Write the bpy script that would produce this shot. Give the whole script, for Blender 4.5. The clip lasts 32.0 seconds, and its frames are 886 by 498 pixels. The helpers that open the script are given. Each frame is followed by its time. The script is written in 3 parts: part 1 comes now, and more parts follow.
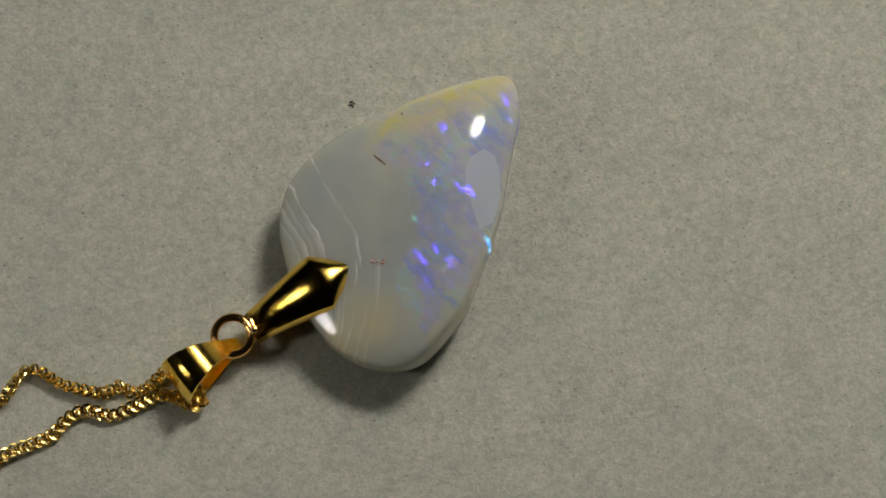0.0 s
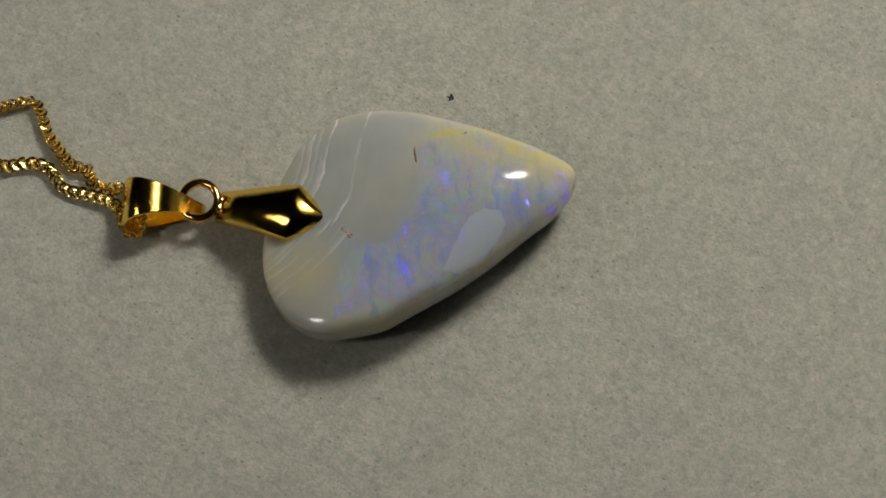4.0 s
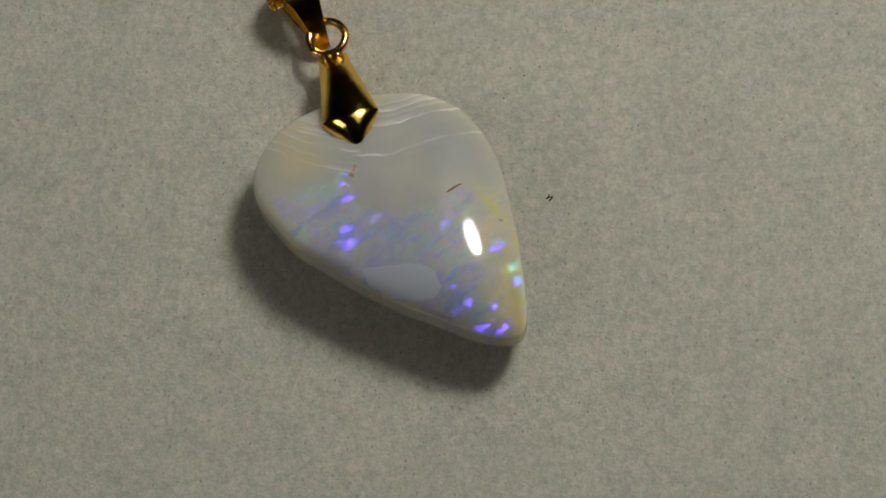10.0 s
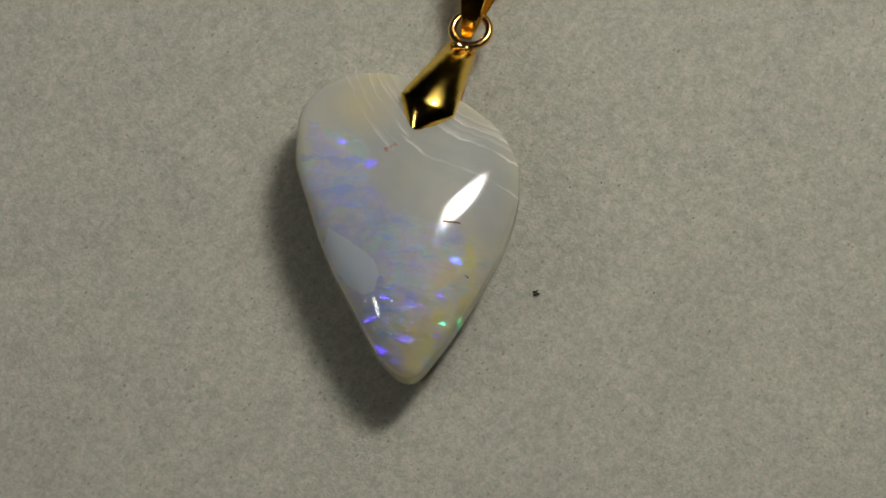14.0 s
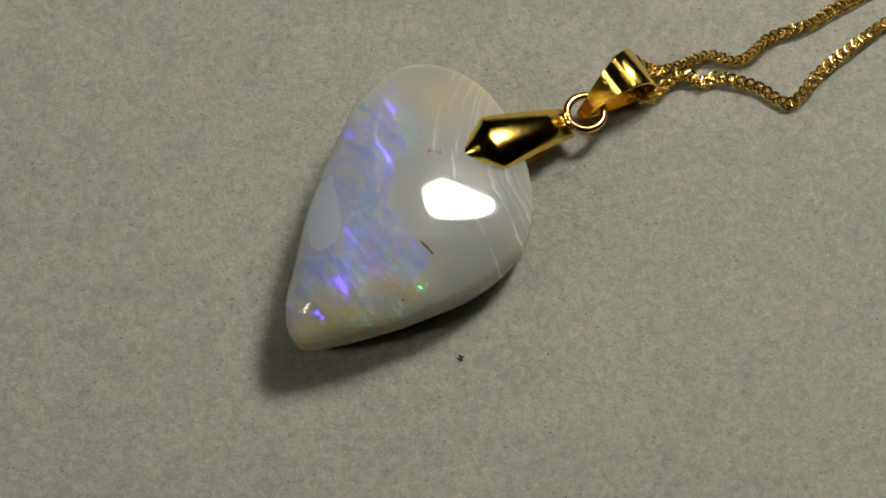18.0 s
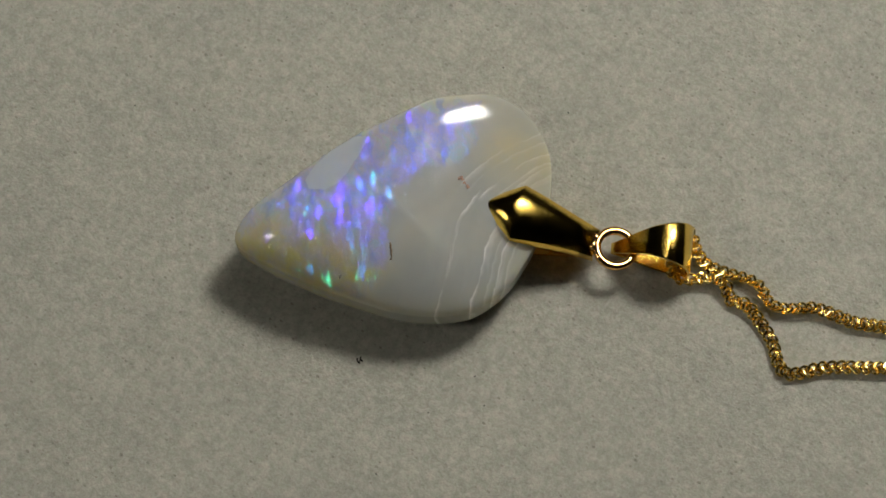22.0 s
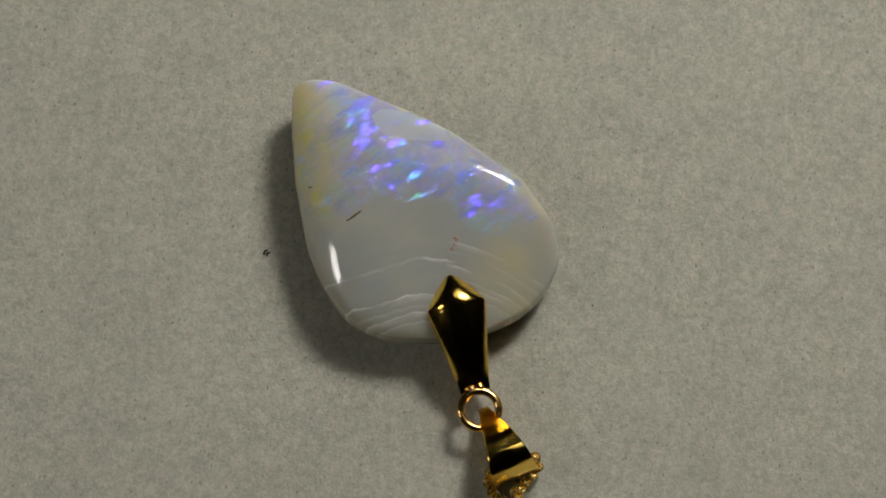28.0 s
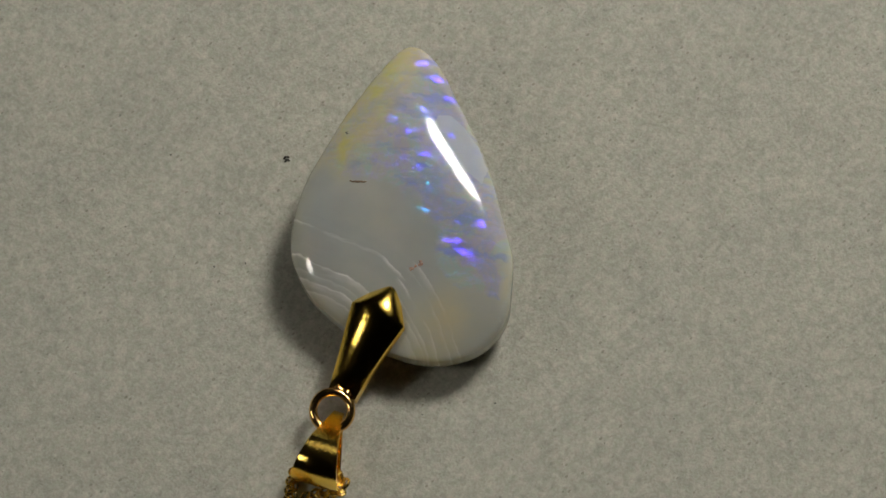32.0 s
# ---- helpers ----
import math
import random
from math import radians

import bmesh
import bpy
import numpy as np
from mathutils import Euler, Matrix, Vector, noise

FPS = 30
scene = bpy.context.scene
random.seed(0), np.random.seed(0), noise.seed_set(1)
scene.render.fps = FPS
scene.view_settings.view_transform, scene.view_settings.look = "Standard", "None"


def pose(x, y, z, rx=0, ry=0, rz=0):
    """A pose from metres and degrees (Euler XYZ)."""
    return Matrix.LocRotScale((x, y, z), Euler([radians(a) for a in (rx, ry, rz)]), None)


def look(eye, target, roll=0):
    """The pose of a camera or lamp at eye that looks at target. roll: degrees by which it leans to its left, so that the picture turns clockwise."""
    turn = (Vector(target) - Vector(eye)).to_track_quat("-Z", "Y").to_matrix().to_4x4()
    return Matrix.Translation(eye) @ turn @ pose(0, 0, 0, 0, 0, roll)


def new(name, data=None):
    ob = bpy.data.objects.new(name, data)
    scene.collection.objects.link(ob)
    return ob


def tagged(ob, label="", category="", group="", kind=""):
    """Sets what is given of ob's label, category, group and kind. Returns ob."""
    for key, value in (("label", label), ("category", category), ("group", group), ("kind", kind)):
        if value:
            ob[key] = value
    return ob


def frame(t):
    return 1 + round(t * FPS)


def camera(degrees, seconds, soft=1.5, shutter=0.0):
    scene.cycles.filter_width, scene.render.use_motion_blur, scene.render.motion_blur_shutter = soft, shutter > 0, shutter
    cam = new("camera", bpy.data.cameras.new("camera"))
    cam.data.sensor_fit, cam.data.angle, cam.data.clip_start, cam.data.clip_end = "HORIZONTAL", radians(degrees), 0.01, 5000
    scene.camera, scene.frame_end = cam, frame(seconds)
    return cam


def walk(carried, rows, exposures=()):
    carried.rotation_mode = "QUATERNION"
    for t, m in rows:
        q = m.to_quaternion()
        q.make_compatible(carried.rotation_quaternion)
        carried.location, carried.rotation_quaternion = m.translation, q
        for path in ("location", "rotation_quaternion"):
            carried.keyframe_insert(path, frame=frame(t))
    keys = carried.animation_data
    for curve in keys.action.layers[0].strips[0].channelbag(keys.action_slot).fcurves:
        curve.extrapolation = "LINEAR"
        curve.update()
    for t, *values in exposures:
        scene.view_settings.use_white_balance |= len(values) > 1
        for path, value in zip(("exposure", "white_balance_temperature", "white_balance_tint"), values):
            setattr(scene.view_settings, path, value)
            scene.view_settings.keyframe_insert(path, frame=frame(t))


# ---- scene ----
# Millimetres are written as numbers and turned to metres with MM.
MM = 0.001
SPIN = -10.156          # degrees a second, clockwise seen from above
SECONDS = 32.0

# ---- camera: stands still above the turning felt ----
cam = camera(11.194, SECONDS, soft=1.6)
EYE = (0.00273, -0.11957, 0.38172)
AIM = (0.00273, -0.00209, -0.00064)
walk(cam, [(0, look(EYE, AIM, -8.442)), (SECONDS, look(EYE, AIM, -8.442))], exposures=[(0, 0.0), (SECONDS, 0.0)])

# ---- light: a dim room, one bright square lamp and one small weaker lamp ----
world = bpy.data.worlds.new("world")
scene.world = world
world.use_nodes = True
world.node_tree.nodes["Background"].inputs[0].default_value = (0.75, 0.85, 1.0, 1)
world.node_tree.nodes["Background"].inputs[1].default_value = 0.003


def direction(azimuth, elevation):
    a, e = radians(azimuth), radians(elevation)
    return Vector((math.cos(a) * math.cos(e), math.sin(a) * math.cos(e), math.sin(e)))


KEY = direction(41.4, 53.0) * 0.30      # a bright lamp in a wider white reflector
SIDE = direction(187.0, 42.2) * 0.34    # a small weaker lamp on the other side
LAMP_COLOUR = (1.0, 0.973, 0.908)
KEY_GLOW, SIDE_GLOW = 39.4, 18.5
EDGE_GLOW, NEAR_GLOW, FAR_GLOW = 4.2, 0.95, 0.05
REFLECTOR_SHIFT = (-0.013, -0.0145, 0.0)


# ---- materials ----
def material(name):
    m = bpy.data.materials.new(name)
    m.use_nodes = True
    nt = m.node_tree
    return m, nt, nt.nodes["Principled BSDF"]


def node(nt, kind, **values):
    n = nt.nodes.new(kind)
    for key, value in values.items():
        n.inputs[key.replace("_", " ")].default_value = value
    return n


def link(nt, a, b):
    nt.links.new(a, b)


def noise_tex(nt, vector, scale, detail=3.0, rough=0.55, distortion=0.0):
    n = node(nt, "ShaderNodeTexNoise", Scale=scale, Detail=detail, Roughness=rough, Distortion=distortion)
    link(nt, vector, n.inputs["Vector"])
    return n


def ramp(nt, value, stops, interpolation="LINEAR"):
    n = nt.nodes.new("ShaderNodeValToRGB")
    n.color_ramp.interpolation = interpolation
    while len(n.color_ramp.elements) < len(stops):
        n.color_ramp.elements.new(0.5)
    for e, (p, c) in zip(n.color_ramp.elements, stops):
        e.position = p
        e.color = (*c, 1) if len(c) == 3 else c
    link(nt, value, n.inputs[0])
    return n


def mix(nt, fac, a, b, blend="MIX"):
    n = nt.nodes.new("ShaderNodeMix")
    n.data_type, n.blend_type = "RGBA", blend
    for sock, v in ((n.inputs[0], fac), (n.inputs[6], a), (n.inputs[7], b)):
        if isinstance(v, (int, float)):
            sock.default_value = v
        elif isinstance(v, tuple):
            sock.default_value = (*v, 1)
        else:
            link(nt, v, sock)
    return n.outputs[2]


def maths(nt, op, a, b=None, clamp=False):
    n = nt.nodes.new("ShaderNodeMath")
    n.operation, n.use_clamp = op, clamp
    for sock, v in zip(n.inputs, (a, b)):
        if v is None:
            continue
        if isinstance(v, (int, float)):
            sock.default_value = v
        else:
            link(nt, v, sock)
    return n.outputs[0]


def vmath(nt, op, a, b=None, scale=None):
    n = nt.nodes.new("ShaderNodeVectorMath")
    n.operation = op
    for sock, v in zip(n.inputs, (a, b)):
        if v is None:
            continue
        if isinstance(v, tuple):
            sock.default_value = v
        else:
            link(nt, v, sock)
    if scale is not None:
        if isinstance(scale, (int, float)):
            n.inputs["Scale"].default_value = scale
        else:
            link(nt, scale, n.inputs["Scale"])
    return n.outputs[0]


def dot(nt, a, b):
    n = nt.nodes.new("ShaderNodeVectorMath")
    n.operation = "DOT_PRODUCT"
    link(nt, a, n.inputs[0])
    n.inputs[1].default_value = b
    return n.outputs["Value"]


def coords(nt, socket="Object"):
    return nt.nodes.new("ShaderNodeTexCoord").outputs[socket]


def bump(nt, height, strength, distance, shader):
    n = node(nt, "ShaderNodeBump", Strength=strength, Distance=distance)
    link(nt, height, n.inputs["Height"])
    link(nt, n.outputs[0], shader.inputs["Normal"])
    return n


def felt_material():
    m, nt, p = material("felt")
    c = coords(nt)
    clump = noise_tex(nt, c, 1350, 2, 0.5, 0.5)
    blotch = noise_tex(nt, c, 2900, 3, 0.6, 0.3)
    broad = noise_tex(nt, c, 260, 4, 0.6)
    grain = noise_tex(nt, c, 6500, 2, 0.6)
    col = ramp(nt, blotch.outputs[0], [(0.28, (0.375, 0.360, 0.306)), (0.5, (0.435, 0.420, 0.356)), (0.75, (0.485, 0.470, 0.405))])
    out = col.outputs[0]
    for tex, lo, hi in ((clump, (0.87, 0.875, 0.86), (1.14, 1.135, 1.14)), (broad, (0.93, 0.935, 0.94), (1.055, 1.05, 1.035)), (grain, (0.90, 0.90, 0.90), (1.07, 1.07, 1.07))):
        tint = ramp(nt, tex.outputs[0], [(0.3, lo), (0.7, hi)])
        out = mix(nt, 1.0, out, tint.outputs[0], "MULTIPLY")
    # tufts lean to ruddy or to green
    hue = ramp(nt, noise_tex(nt, c, 1500, 2, 0.5).outputs["Color"], [(0.36, (0.955, 1.0, 0.97)), (0.5, (0.99, 1.0, 1.0)), (0.64, (1.02, 0.99, 1.0))])
    out = mix(nt, 1.0, out, hue.outputs[0], "MULTIPLY")
    # dark fibres, short and slanting, and fewer, larger dark flecks
    for cells, least, size, depth, tone in (((1700.0, 2700.0, 100.0), 0.30, 0.34, 0.50, (0.16, 0.135, 0.11)), ((760.0, 560.0, 60.0), 0.72, 0.16, 0.75, (0.10, 0.075, 0.06))):
        v = node(nt, "ShaderNodeTexVoronoi", Scale=1.0, Randomness=1.0)
        link(nt, vmath(nt, "MULTIPLY", c, cells), v.inputs["Vector"])
        sep = nt.nodes.new("ShaderNodeSeparateColor")
        link(nt, v.outputs["Color"], sep.inputs[0])
        near = maths(nt, "LESS_THAN", v.outputs["Distance"], maths(nt, "MULTIPLY", sep.outputs[1], size))
        rare = maths(nt, "GREATER_THAN", sep.outputs[0], least)
        out = mix(nt, maths(nt, "MULTIPLY", maths(nt, "MULTIPLY", near, rare), maths(nt, "MULTIPLY", sep.outputs[2], depth)), out, tone)
    link(nt, out, p.inputs["Base Color"])
    p.inputs["Roughness"].default_value = 0.95
    p.inputs["Specular IOR Level"].default_value = 0.1
    p.inputs["Sheen Weight"].default_value = 0.15
    p.inputs["Sheen Roughness"].default_value = 0.6
    height = maths(nt, "ADD", maths(nt, "MULTIPLY", blotch.outputs[0], 0.5), maths(nt, "ADD", maths(nt, "MULTIPLY", clump.outputs[0], 0.5), maths(nt, "MULTIPLY", grain.outputs[0], 0.25)))
    bump(nt, height, 0.38, 0.00045, p)
    return m


def gold_material(name, base, rough, wear):
    m, nt, p = material(name)
    c = coords(nt)
    n = noise_tex(nt, c, 900, 4, 0.6)
    s = noise_tex(nt, c, 5200, 3, 0.7)
    col = mix(nt, ramp(nt, n.outputs[0], [(0.35, (0, 0, 0)), (0.75, (1, 1, 1))]).outputs[0], base, tuple(min(1, v * w) for v, w in zip(base, (1.0, 0.93, 0.78))))
    link(nt, col, p.inputs["Base Color"])
    p.inputs["Metallic"].default_value = 1.0
    r = ramp(nt, n.outputs[0], [(0.3, (rough * 0.8,) * 3), (0.8, (rough * 1.5,) * 3)])
    link(nt, r.outputs[0], p.inputs["Roughness"])
    bump(nt, maths(nt, "ADD", n.outputs[0], maths(nt, "MULTIPLY", s.outputs[0], 0.6)), wear, 0.00006, p)
    return m


def plain(name, base, rough, scale=300.0, spread=0.15, metal=0.0):
    m, nt, p = material(name)
    n = noise_tex(nt, coords(nt), scale, 4, 0.6)
    col = ramp(nt, n.outputs[0], [(0.3, tuple(v * (1 - spread) for v in base)), (0.7, tuple(min(1, v * (1 + spread)) for v in base))])
    link(nt, col.outputs[0], p.inputs["Base Color"])
    p.inputs["Roughness"].default_value = rough
    p.inputs["Metallic"].default_value = metal
    bump(nt, n.outputs[0], 0.2, 0.0001, p)
    return m


def opal_material():
    m, nt, p = material("white_opal")
    c = coords(nt)
    zone = nt.nodes.new("ShaderNodeAttribute")
    zone.attribute_name = "zone"
    sep = nt.nodes.new("ShaderNodeSeparateColor")
    link(nt, zone.outputs["Color"], sep.inputs[0])
    play, yellow, patch = sep.outputs[0], sep.outputs[1], sep.outputs[2]
    band = zone.outputs["Alpha"]
    ragged = noise_tex(nt, c, 900, 4, 0.65)
    off = maths(nt, "SUBTRACT", ragged.outputs[0], 0.5)
    play = ramp(nt, maths(nt, "ADD", play, maths(nt, "MULTIPLY", off, 1.1)), [(0.30, (0, 0, 0)), (0.78, (1, 1, 1))]).outputs[0]
    patch = ramp(nt, maths(nt, "ADD", patch, maths(nt, "MULTIPLY", off, 0.45)), [(0.44, (0, 0, 0)), (0.56, (1, 1, 1))]).outputs[0]
    # milky body, banded towards the setting
    cloud = noise_tex(nt, c, 130, 3, 0.5)
    grey = ramp(nt, cloud.outputs[0], [(0.3, (0.365, 0.375, 0.350)), (0.7, (0.415, 0.42, 0.385))]).outputs[0]
    wob = noise_tex(nt, c, 170, 2, 0.45)
    fine = noise_tex(nt, c, 900, 3, 0.6)
    u = maths(nt, "ADD", band, maths(nt, "MULTIPLY", maths(nt, "SUBTRACT", wob.outputs[0], 0.5), 0.13))
    u = maths(nt, "ADD", u, maths(nt, "MULTIPLY", maths(nt, "SUBTRACT", fine.outputs[0], 0.5), 0.05))
    sets = []
    for bands in (((0.20, 0.85, 0.03), (0.50, 1.0, 0.07), (0.60, 0.30, 0.03), (0.66, 0.85, 0.05), (0.74, 0.5, 0.05)),
                  ((0.03, 0.45, 0.05), (0.12, 0.4, 0.04), (0.24, 0.9, 0.06), (0.335, 0.8, 0.03), (0.38, 0.6, 0.05), (0.46, 0.9, 0.05))):
        stops = []
        for place, height, trail in bands:
            stops += [(place - 0.012, (0.02,) * 3), (place, (height,) * 3), (place + 0.012, (height * 0.5,) * 3), (place + trail, (0.04,) * 3)]
        sets.append(ramp(nt, u, stops).outputs[0])
    flank = ramp(nt, maths(nt, "ADD", maths(nt, "MULTIPLY", dot(nt, c, (0.0, 1.0, 0.0)), 100.0), 1.0), [(0.50, (1, 1, 1)), (0.60, (0, 0, 0))]).outputs[0]
    lines = mix(nt, flank, *sets)
    shift = nt.nodes.new("ShaderNodeCombineXYZ")
    link(nt, maths(nt, "MULTIPLY", u, 0.06), shift.inputs[2])
    fade = ramp(nt, noise_tex(nt, vmath(nt, "ADD", c, shift.outputs[0]), 200, 2, 0.5).outputs[0], [(0.40, (0.05, 0.05, 0.05)), (0.58, (1, 1, 1))]).outputs[0]
    body = mix(nt, maths(nt, "MULTIPLY", lines, fade), grey, (0.84, 0.835, 0.815))
    cream = ramp(nt, maths(nt, "MULTIPLY", maths(nt, "SUBTRACT", cloud.outputs[0], 0.42), 4.0), [(0.0, (0, 0, 0)), (1.0, (0.45, 0.45, 0.45))]).outputs[0]
    body = mix(nt, cream, body, (0.52, 0.49, 0.39))
    lie = nt.nodes.new("ShaderNodeAttribute")
    lie.attribute_name = "flakes"
    stain = maths(nt, "MULTIPLY", lie.outputs["Alpha"], maths(nt, "MULTIPLY", noise_tex(nt, c, 480, 3, 0.6).outputs[0], 1.5), True)
    body = mix(nt, stain, body, (0.50, 0.455, 0.30))
    # pale haze of colour in the bright zone
    haze_n = noise_tex(nt, c, 300, 4, 0.6, 0.8)
    haze = ramp(nt, haze_n.outputs[0], [(0.30, (0.46, 0.45, 0.36)), (0.40, (0.36, 0.45, 0.41)), (0.46, (0.43, 0.42, 0.39)), (0.53, (0.395, 0.375, 0.455)), (0.59, (0.34, 0.375, 0.49)), (0.65, (0.43, 0.41, 0.40)), (0.74, (0.46, 0.44, 0.37)), (0.80, (0.33, 0.43, 0.43))]).outputs[0]
    body = mix(nt, maths(nt, "MULTIPLY", play, 0.85), body, haze)
    # the grain of the play of colour runs one way
    along, across = dot(nt, c, (0.62, -0.79, 0.0)), dot(nt, c, (0.79, 0.62, 0.0))
    grain = nt.nodes.new("ShaderNodeCombineXYZ")
    link(nt, maths(nt, "MULTIPLY", along, 1050.0), grain.inputs[0])
    link(nt, maths(nt, "MULTIPLY", across, 3500.0), grain.inputs[1])
    warp = noise_tex(nt, c, 1300, 2, 0.5)
    moved = vmath(nt, "ADD", grain.outputs[0], vmath(nt, "SCALE", vmath(nt, "SUBTRACT", warp.outputs["Color"], (0.5, 0.5, 0.5)), scale=2.8))
    smudge = ramp(nt, noise_tex(nt, moved, 0.22, 2, 0.5).outputs[0], [(0.52, (0, 0, 0)), (0.66, (0.8, 0.8, 0.8))]).outputs[0]
    body = mix(nt, maths(nt, "MULTIPLY", play, smudge), body, (0.25, 0.31, 0.46))
    mist = nt.nodes.new("ShaderNodeAttribute")
    mist.attribute_name = "mist"
    deep = ramp(nt, noise_tex(nt, c, 420, 3, 0.6).outputs[0], [(0.36, (0.15, 0.15, 0.15)), (0.60, (1, 1, 1))]).outputs[0]
    deep_tone = ramp(nt, noise_tex(nt, c, 700, 2, 0.5).outputs[0], [(0.40, (0.24, 0.37, 0.40)), (0.52, (0.24, 0.31, 0.47)), (0.64, (0.33, 0.32, 0.47))]).outputs[0]
    body = mix(nt, maths(nt, "MULTIPLY", maths(nt, "MULTIPLY", mist.outputs["Fac"], deep), 0.75, True), body, deep_tone)
    warm = ramp(nt, noise_tex(nt, c, 350, 3, 0.6).outputs[0], [(0.35, (0.55, 0.50, 0.12)), (0.6, (0.54, 0.46, 0.25)), (0.75, (0.46, 0.50, 0.12))]).outputs[0]
    yellow = maths(nt, "MULTIPLY", yellow, ramp(nt, noise_tex(nt, c, 420, 3, 0.6).outputs[0], [(0.36, (0.45, 0.45, 0.45)), (0.58, (1, 1, 1))]).outputs[0])
    body = mix(nt, maths(nt, "MULTIPLY", yellow, maths(nt, "ADD", 0.50, maths(nt, "MULTIPLY", haze_n.outputs[0], 0.6)), True), body, warm)
    body = mix(nt, maths(nt, "MULTIPLY", patch, 0.92), body, (0.455, 0.495, 0.54))
    for name, value in (("Roughness", 0.5), ("Subsurface Weight", 1.0), ("Subsurface Scale", 0.0035), ("Specular IOR Level", 0.0), ("Coat Weight", 1.0), ("Coat Roughness", 0.012), ("Coat IOR", 1.45)):
        p.inputs[name].default_value = value
    p.inputs["Subsurface Radius"].default_value = (1.25, 1.0, 0.75)
    # flakes inside the stone, tilted in clusters, that flash as the stone turns
    cells = node(nt, "ShaderNodeTexVoronoi", Scale=1.0, Randomness=1.0)
    cells.feature = "SMOOTH_F1"
    cells.inputs["Smoothness"].default_value = 0.5
    link(nt, moved, cells.inputs["Vector"])
    cluster = noise_tex(nt, c, 430, 2, 0.6)
    tilt = vmath(nt, "ADD", vmath(nt, "SCALE", vmath(nt, "SUBTRACT", cluster.outputs["Color"], (0.5, 0.5, 0.5)), scale=1.5),
                 vmath(nt, "SCALE", vmath(nt, "SUBTRACT", cells.outputs["Color"], (0.5, 0.5, 0.5)), scale=0.5))
    local = vmath(nt, "NORMALIZE", vmath(nt, "ADD", vmath(nt, "MULTIPLY", coords(nt, "Normal"), (0.45, 0.45, 1.0)), vmath(nt, "ADD", vmath(nt, "MULTIPLY", tilt, (1.0, 1.0, 0.3)), (-0.05, -0.14, 0.0))))
    turn = nt.nodes.new("ShaderNodeVectorTransform")
    turn.vector_type, turn.convert_from, turn.convert_to = "NORMAL", "OBJECT", "WORLD"
    link(nt, local, turn.inputs[0])
    csep = nt.nodes.new("ShaderNodeSeparateColor")
    link(nt, cells.outputs["Color"], csep.inputs[0])
    pick = maths(nt, "ADD", maths(nt, "MULTIPLY", csep.outputs[1], 0.3), maths(nt, "MULTIPLY", haze_n.outputs[0], 0.8))
    hue = ramp(nt, pick, [(0.22, (0.02, 0.50, 0.40)), (0.34, (0.03, 0.24, 0.85)), (0.46, (0.05, 0.09, 0.95)), (0.56, (0.09, 0.035, 1.0)), (0.66, (0.05, 0.10, 0.95)), (0.78, (0.03, 0.30, 0.80)), (0.88, (0.02, 0.55, 0.50))]).outputs[0]
    gold_hue = ramp(nt, csep.outputs[1], [(0.1, (0.04, 0.75, 0.35)), (0.35, (0.45, 0.60, 0.05)), (0.6, (0.75, 0.30, 0.10)), (0.85, (0.05, 0.50, 0.60))]).outputs[0]
    amount = maths(nt, "MULTIPLY", play, maths(nt, "SUBTRACT", 1.0, maths(nt, "MULTIPLY", patch, 0.9)))
    streak = noise_tex(nt, moved, 0.55, 3, 0.65)
    depth = ramp(nt, streak.outputs[0], [(0.50, (0.0, 0.0, 0.0)), (0.58, (0.03, 0.03, 0.03)), (0.72, (0.18, 0.18, 0.18))]).outputs[0]
    body = mix(nt, maths(nt, "MULTIPLY", maths(nt, "MULTIPLY", amount, depth), 0.7, True), body, (0.31, 0.33, 0.40))
    link(nt, body, p.inputs["Base Color"])
    f = nt.nodes.new("ShaderNodeBsdfAnisotropic")
    f.inputs["Roughness"].default_value = 0.27
    link(nt, turn.outputs[0], f.inputs["Normal"])
    tone = mix(nt, maths(nt, "MULTIPLY", yellow, 0.8), hue, gold_hue)
    link(nt, vmath(nt, "SCALE", tone, scale=maths(nt, "MULTIPLY", maths(nt, "MULTIPLY", amount, depth), maths(nt, "SUBTRACT", 1.0, maths(nt, "MULTIPLY", yellow, 0.7)))), f.inputs["Color"])
    # broad sheets of blue and violet that wake together at one turn of the stone
    wide = vmath(nt, "SCALE", vmath(nt, "SUBTRACT", noise_tex(nt, c, 260, 1, 0.5).outputs["Color"], (0.5, 0.5, 0.5)), scale=0.9)
    sheet_normal = vmath(nt, "NORMALIZE", vmath(nt, "ADD", vmath(nt, "MULTIPLY", coords(nt, "Normal"), (0.35, 0.35, 1.0)), vmath(nt, "ADD", vmath(nt, "MULTIPLY", wide, (1.0, 1.0, 0.3)), (-0.09, -0.24, 0.0))))
    sheet_turn = nt.nodes.new("ShaderNodeVectorTransform")
    sheet_turn.vector_type, sheet_turn.convert_from, sheet_turn.convert_to = "NORMAL", "OBJECT", "WORLD"
    link(nt, sheet_normal, sheet_turn.inputs[0])
    g = nt.nodes.new("ShaderNodeBsdfAnisotropic")
    g.inputs["Roughness"].default_value = 0.42
    link(nt, sheet_turn.outputs[0], g.inputs["Normal"])
    veil = ramp(nt, noise_tex(nt, moved, 0.45, 4, 0.65).outputs[0], [(0.40, (0.0, 0.0, 0.0)), (0.52, (0.06, 0.06, 0.06)), (0.68, (0.22, 0.22, 0.22))]).outputs[0]
    link(nt, vmath(nt, "SCALE", tone, scale=maths(nt, "MULTIPLY", maths(nt, "MULTIPLY", amount, veil), maths(nt, "SUBTRACT", 1.0, maths(nt, "MULTIPLY", yellow, 0.75)))), g.inputs["Color"])
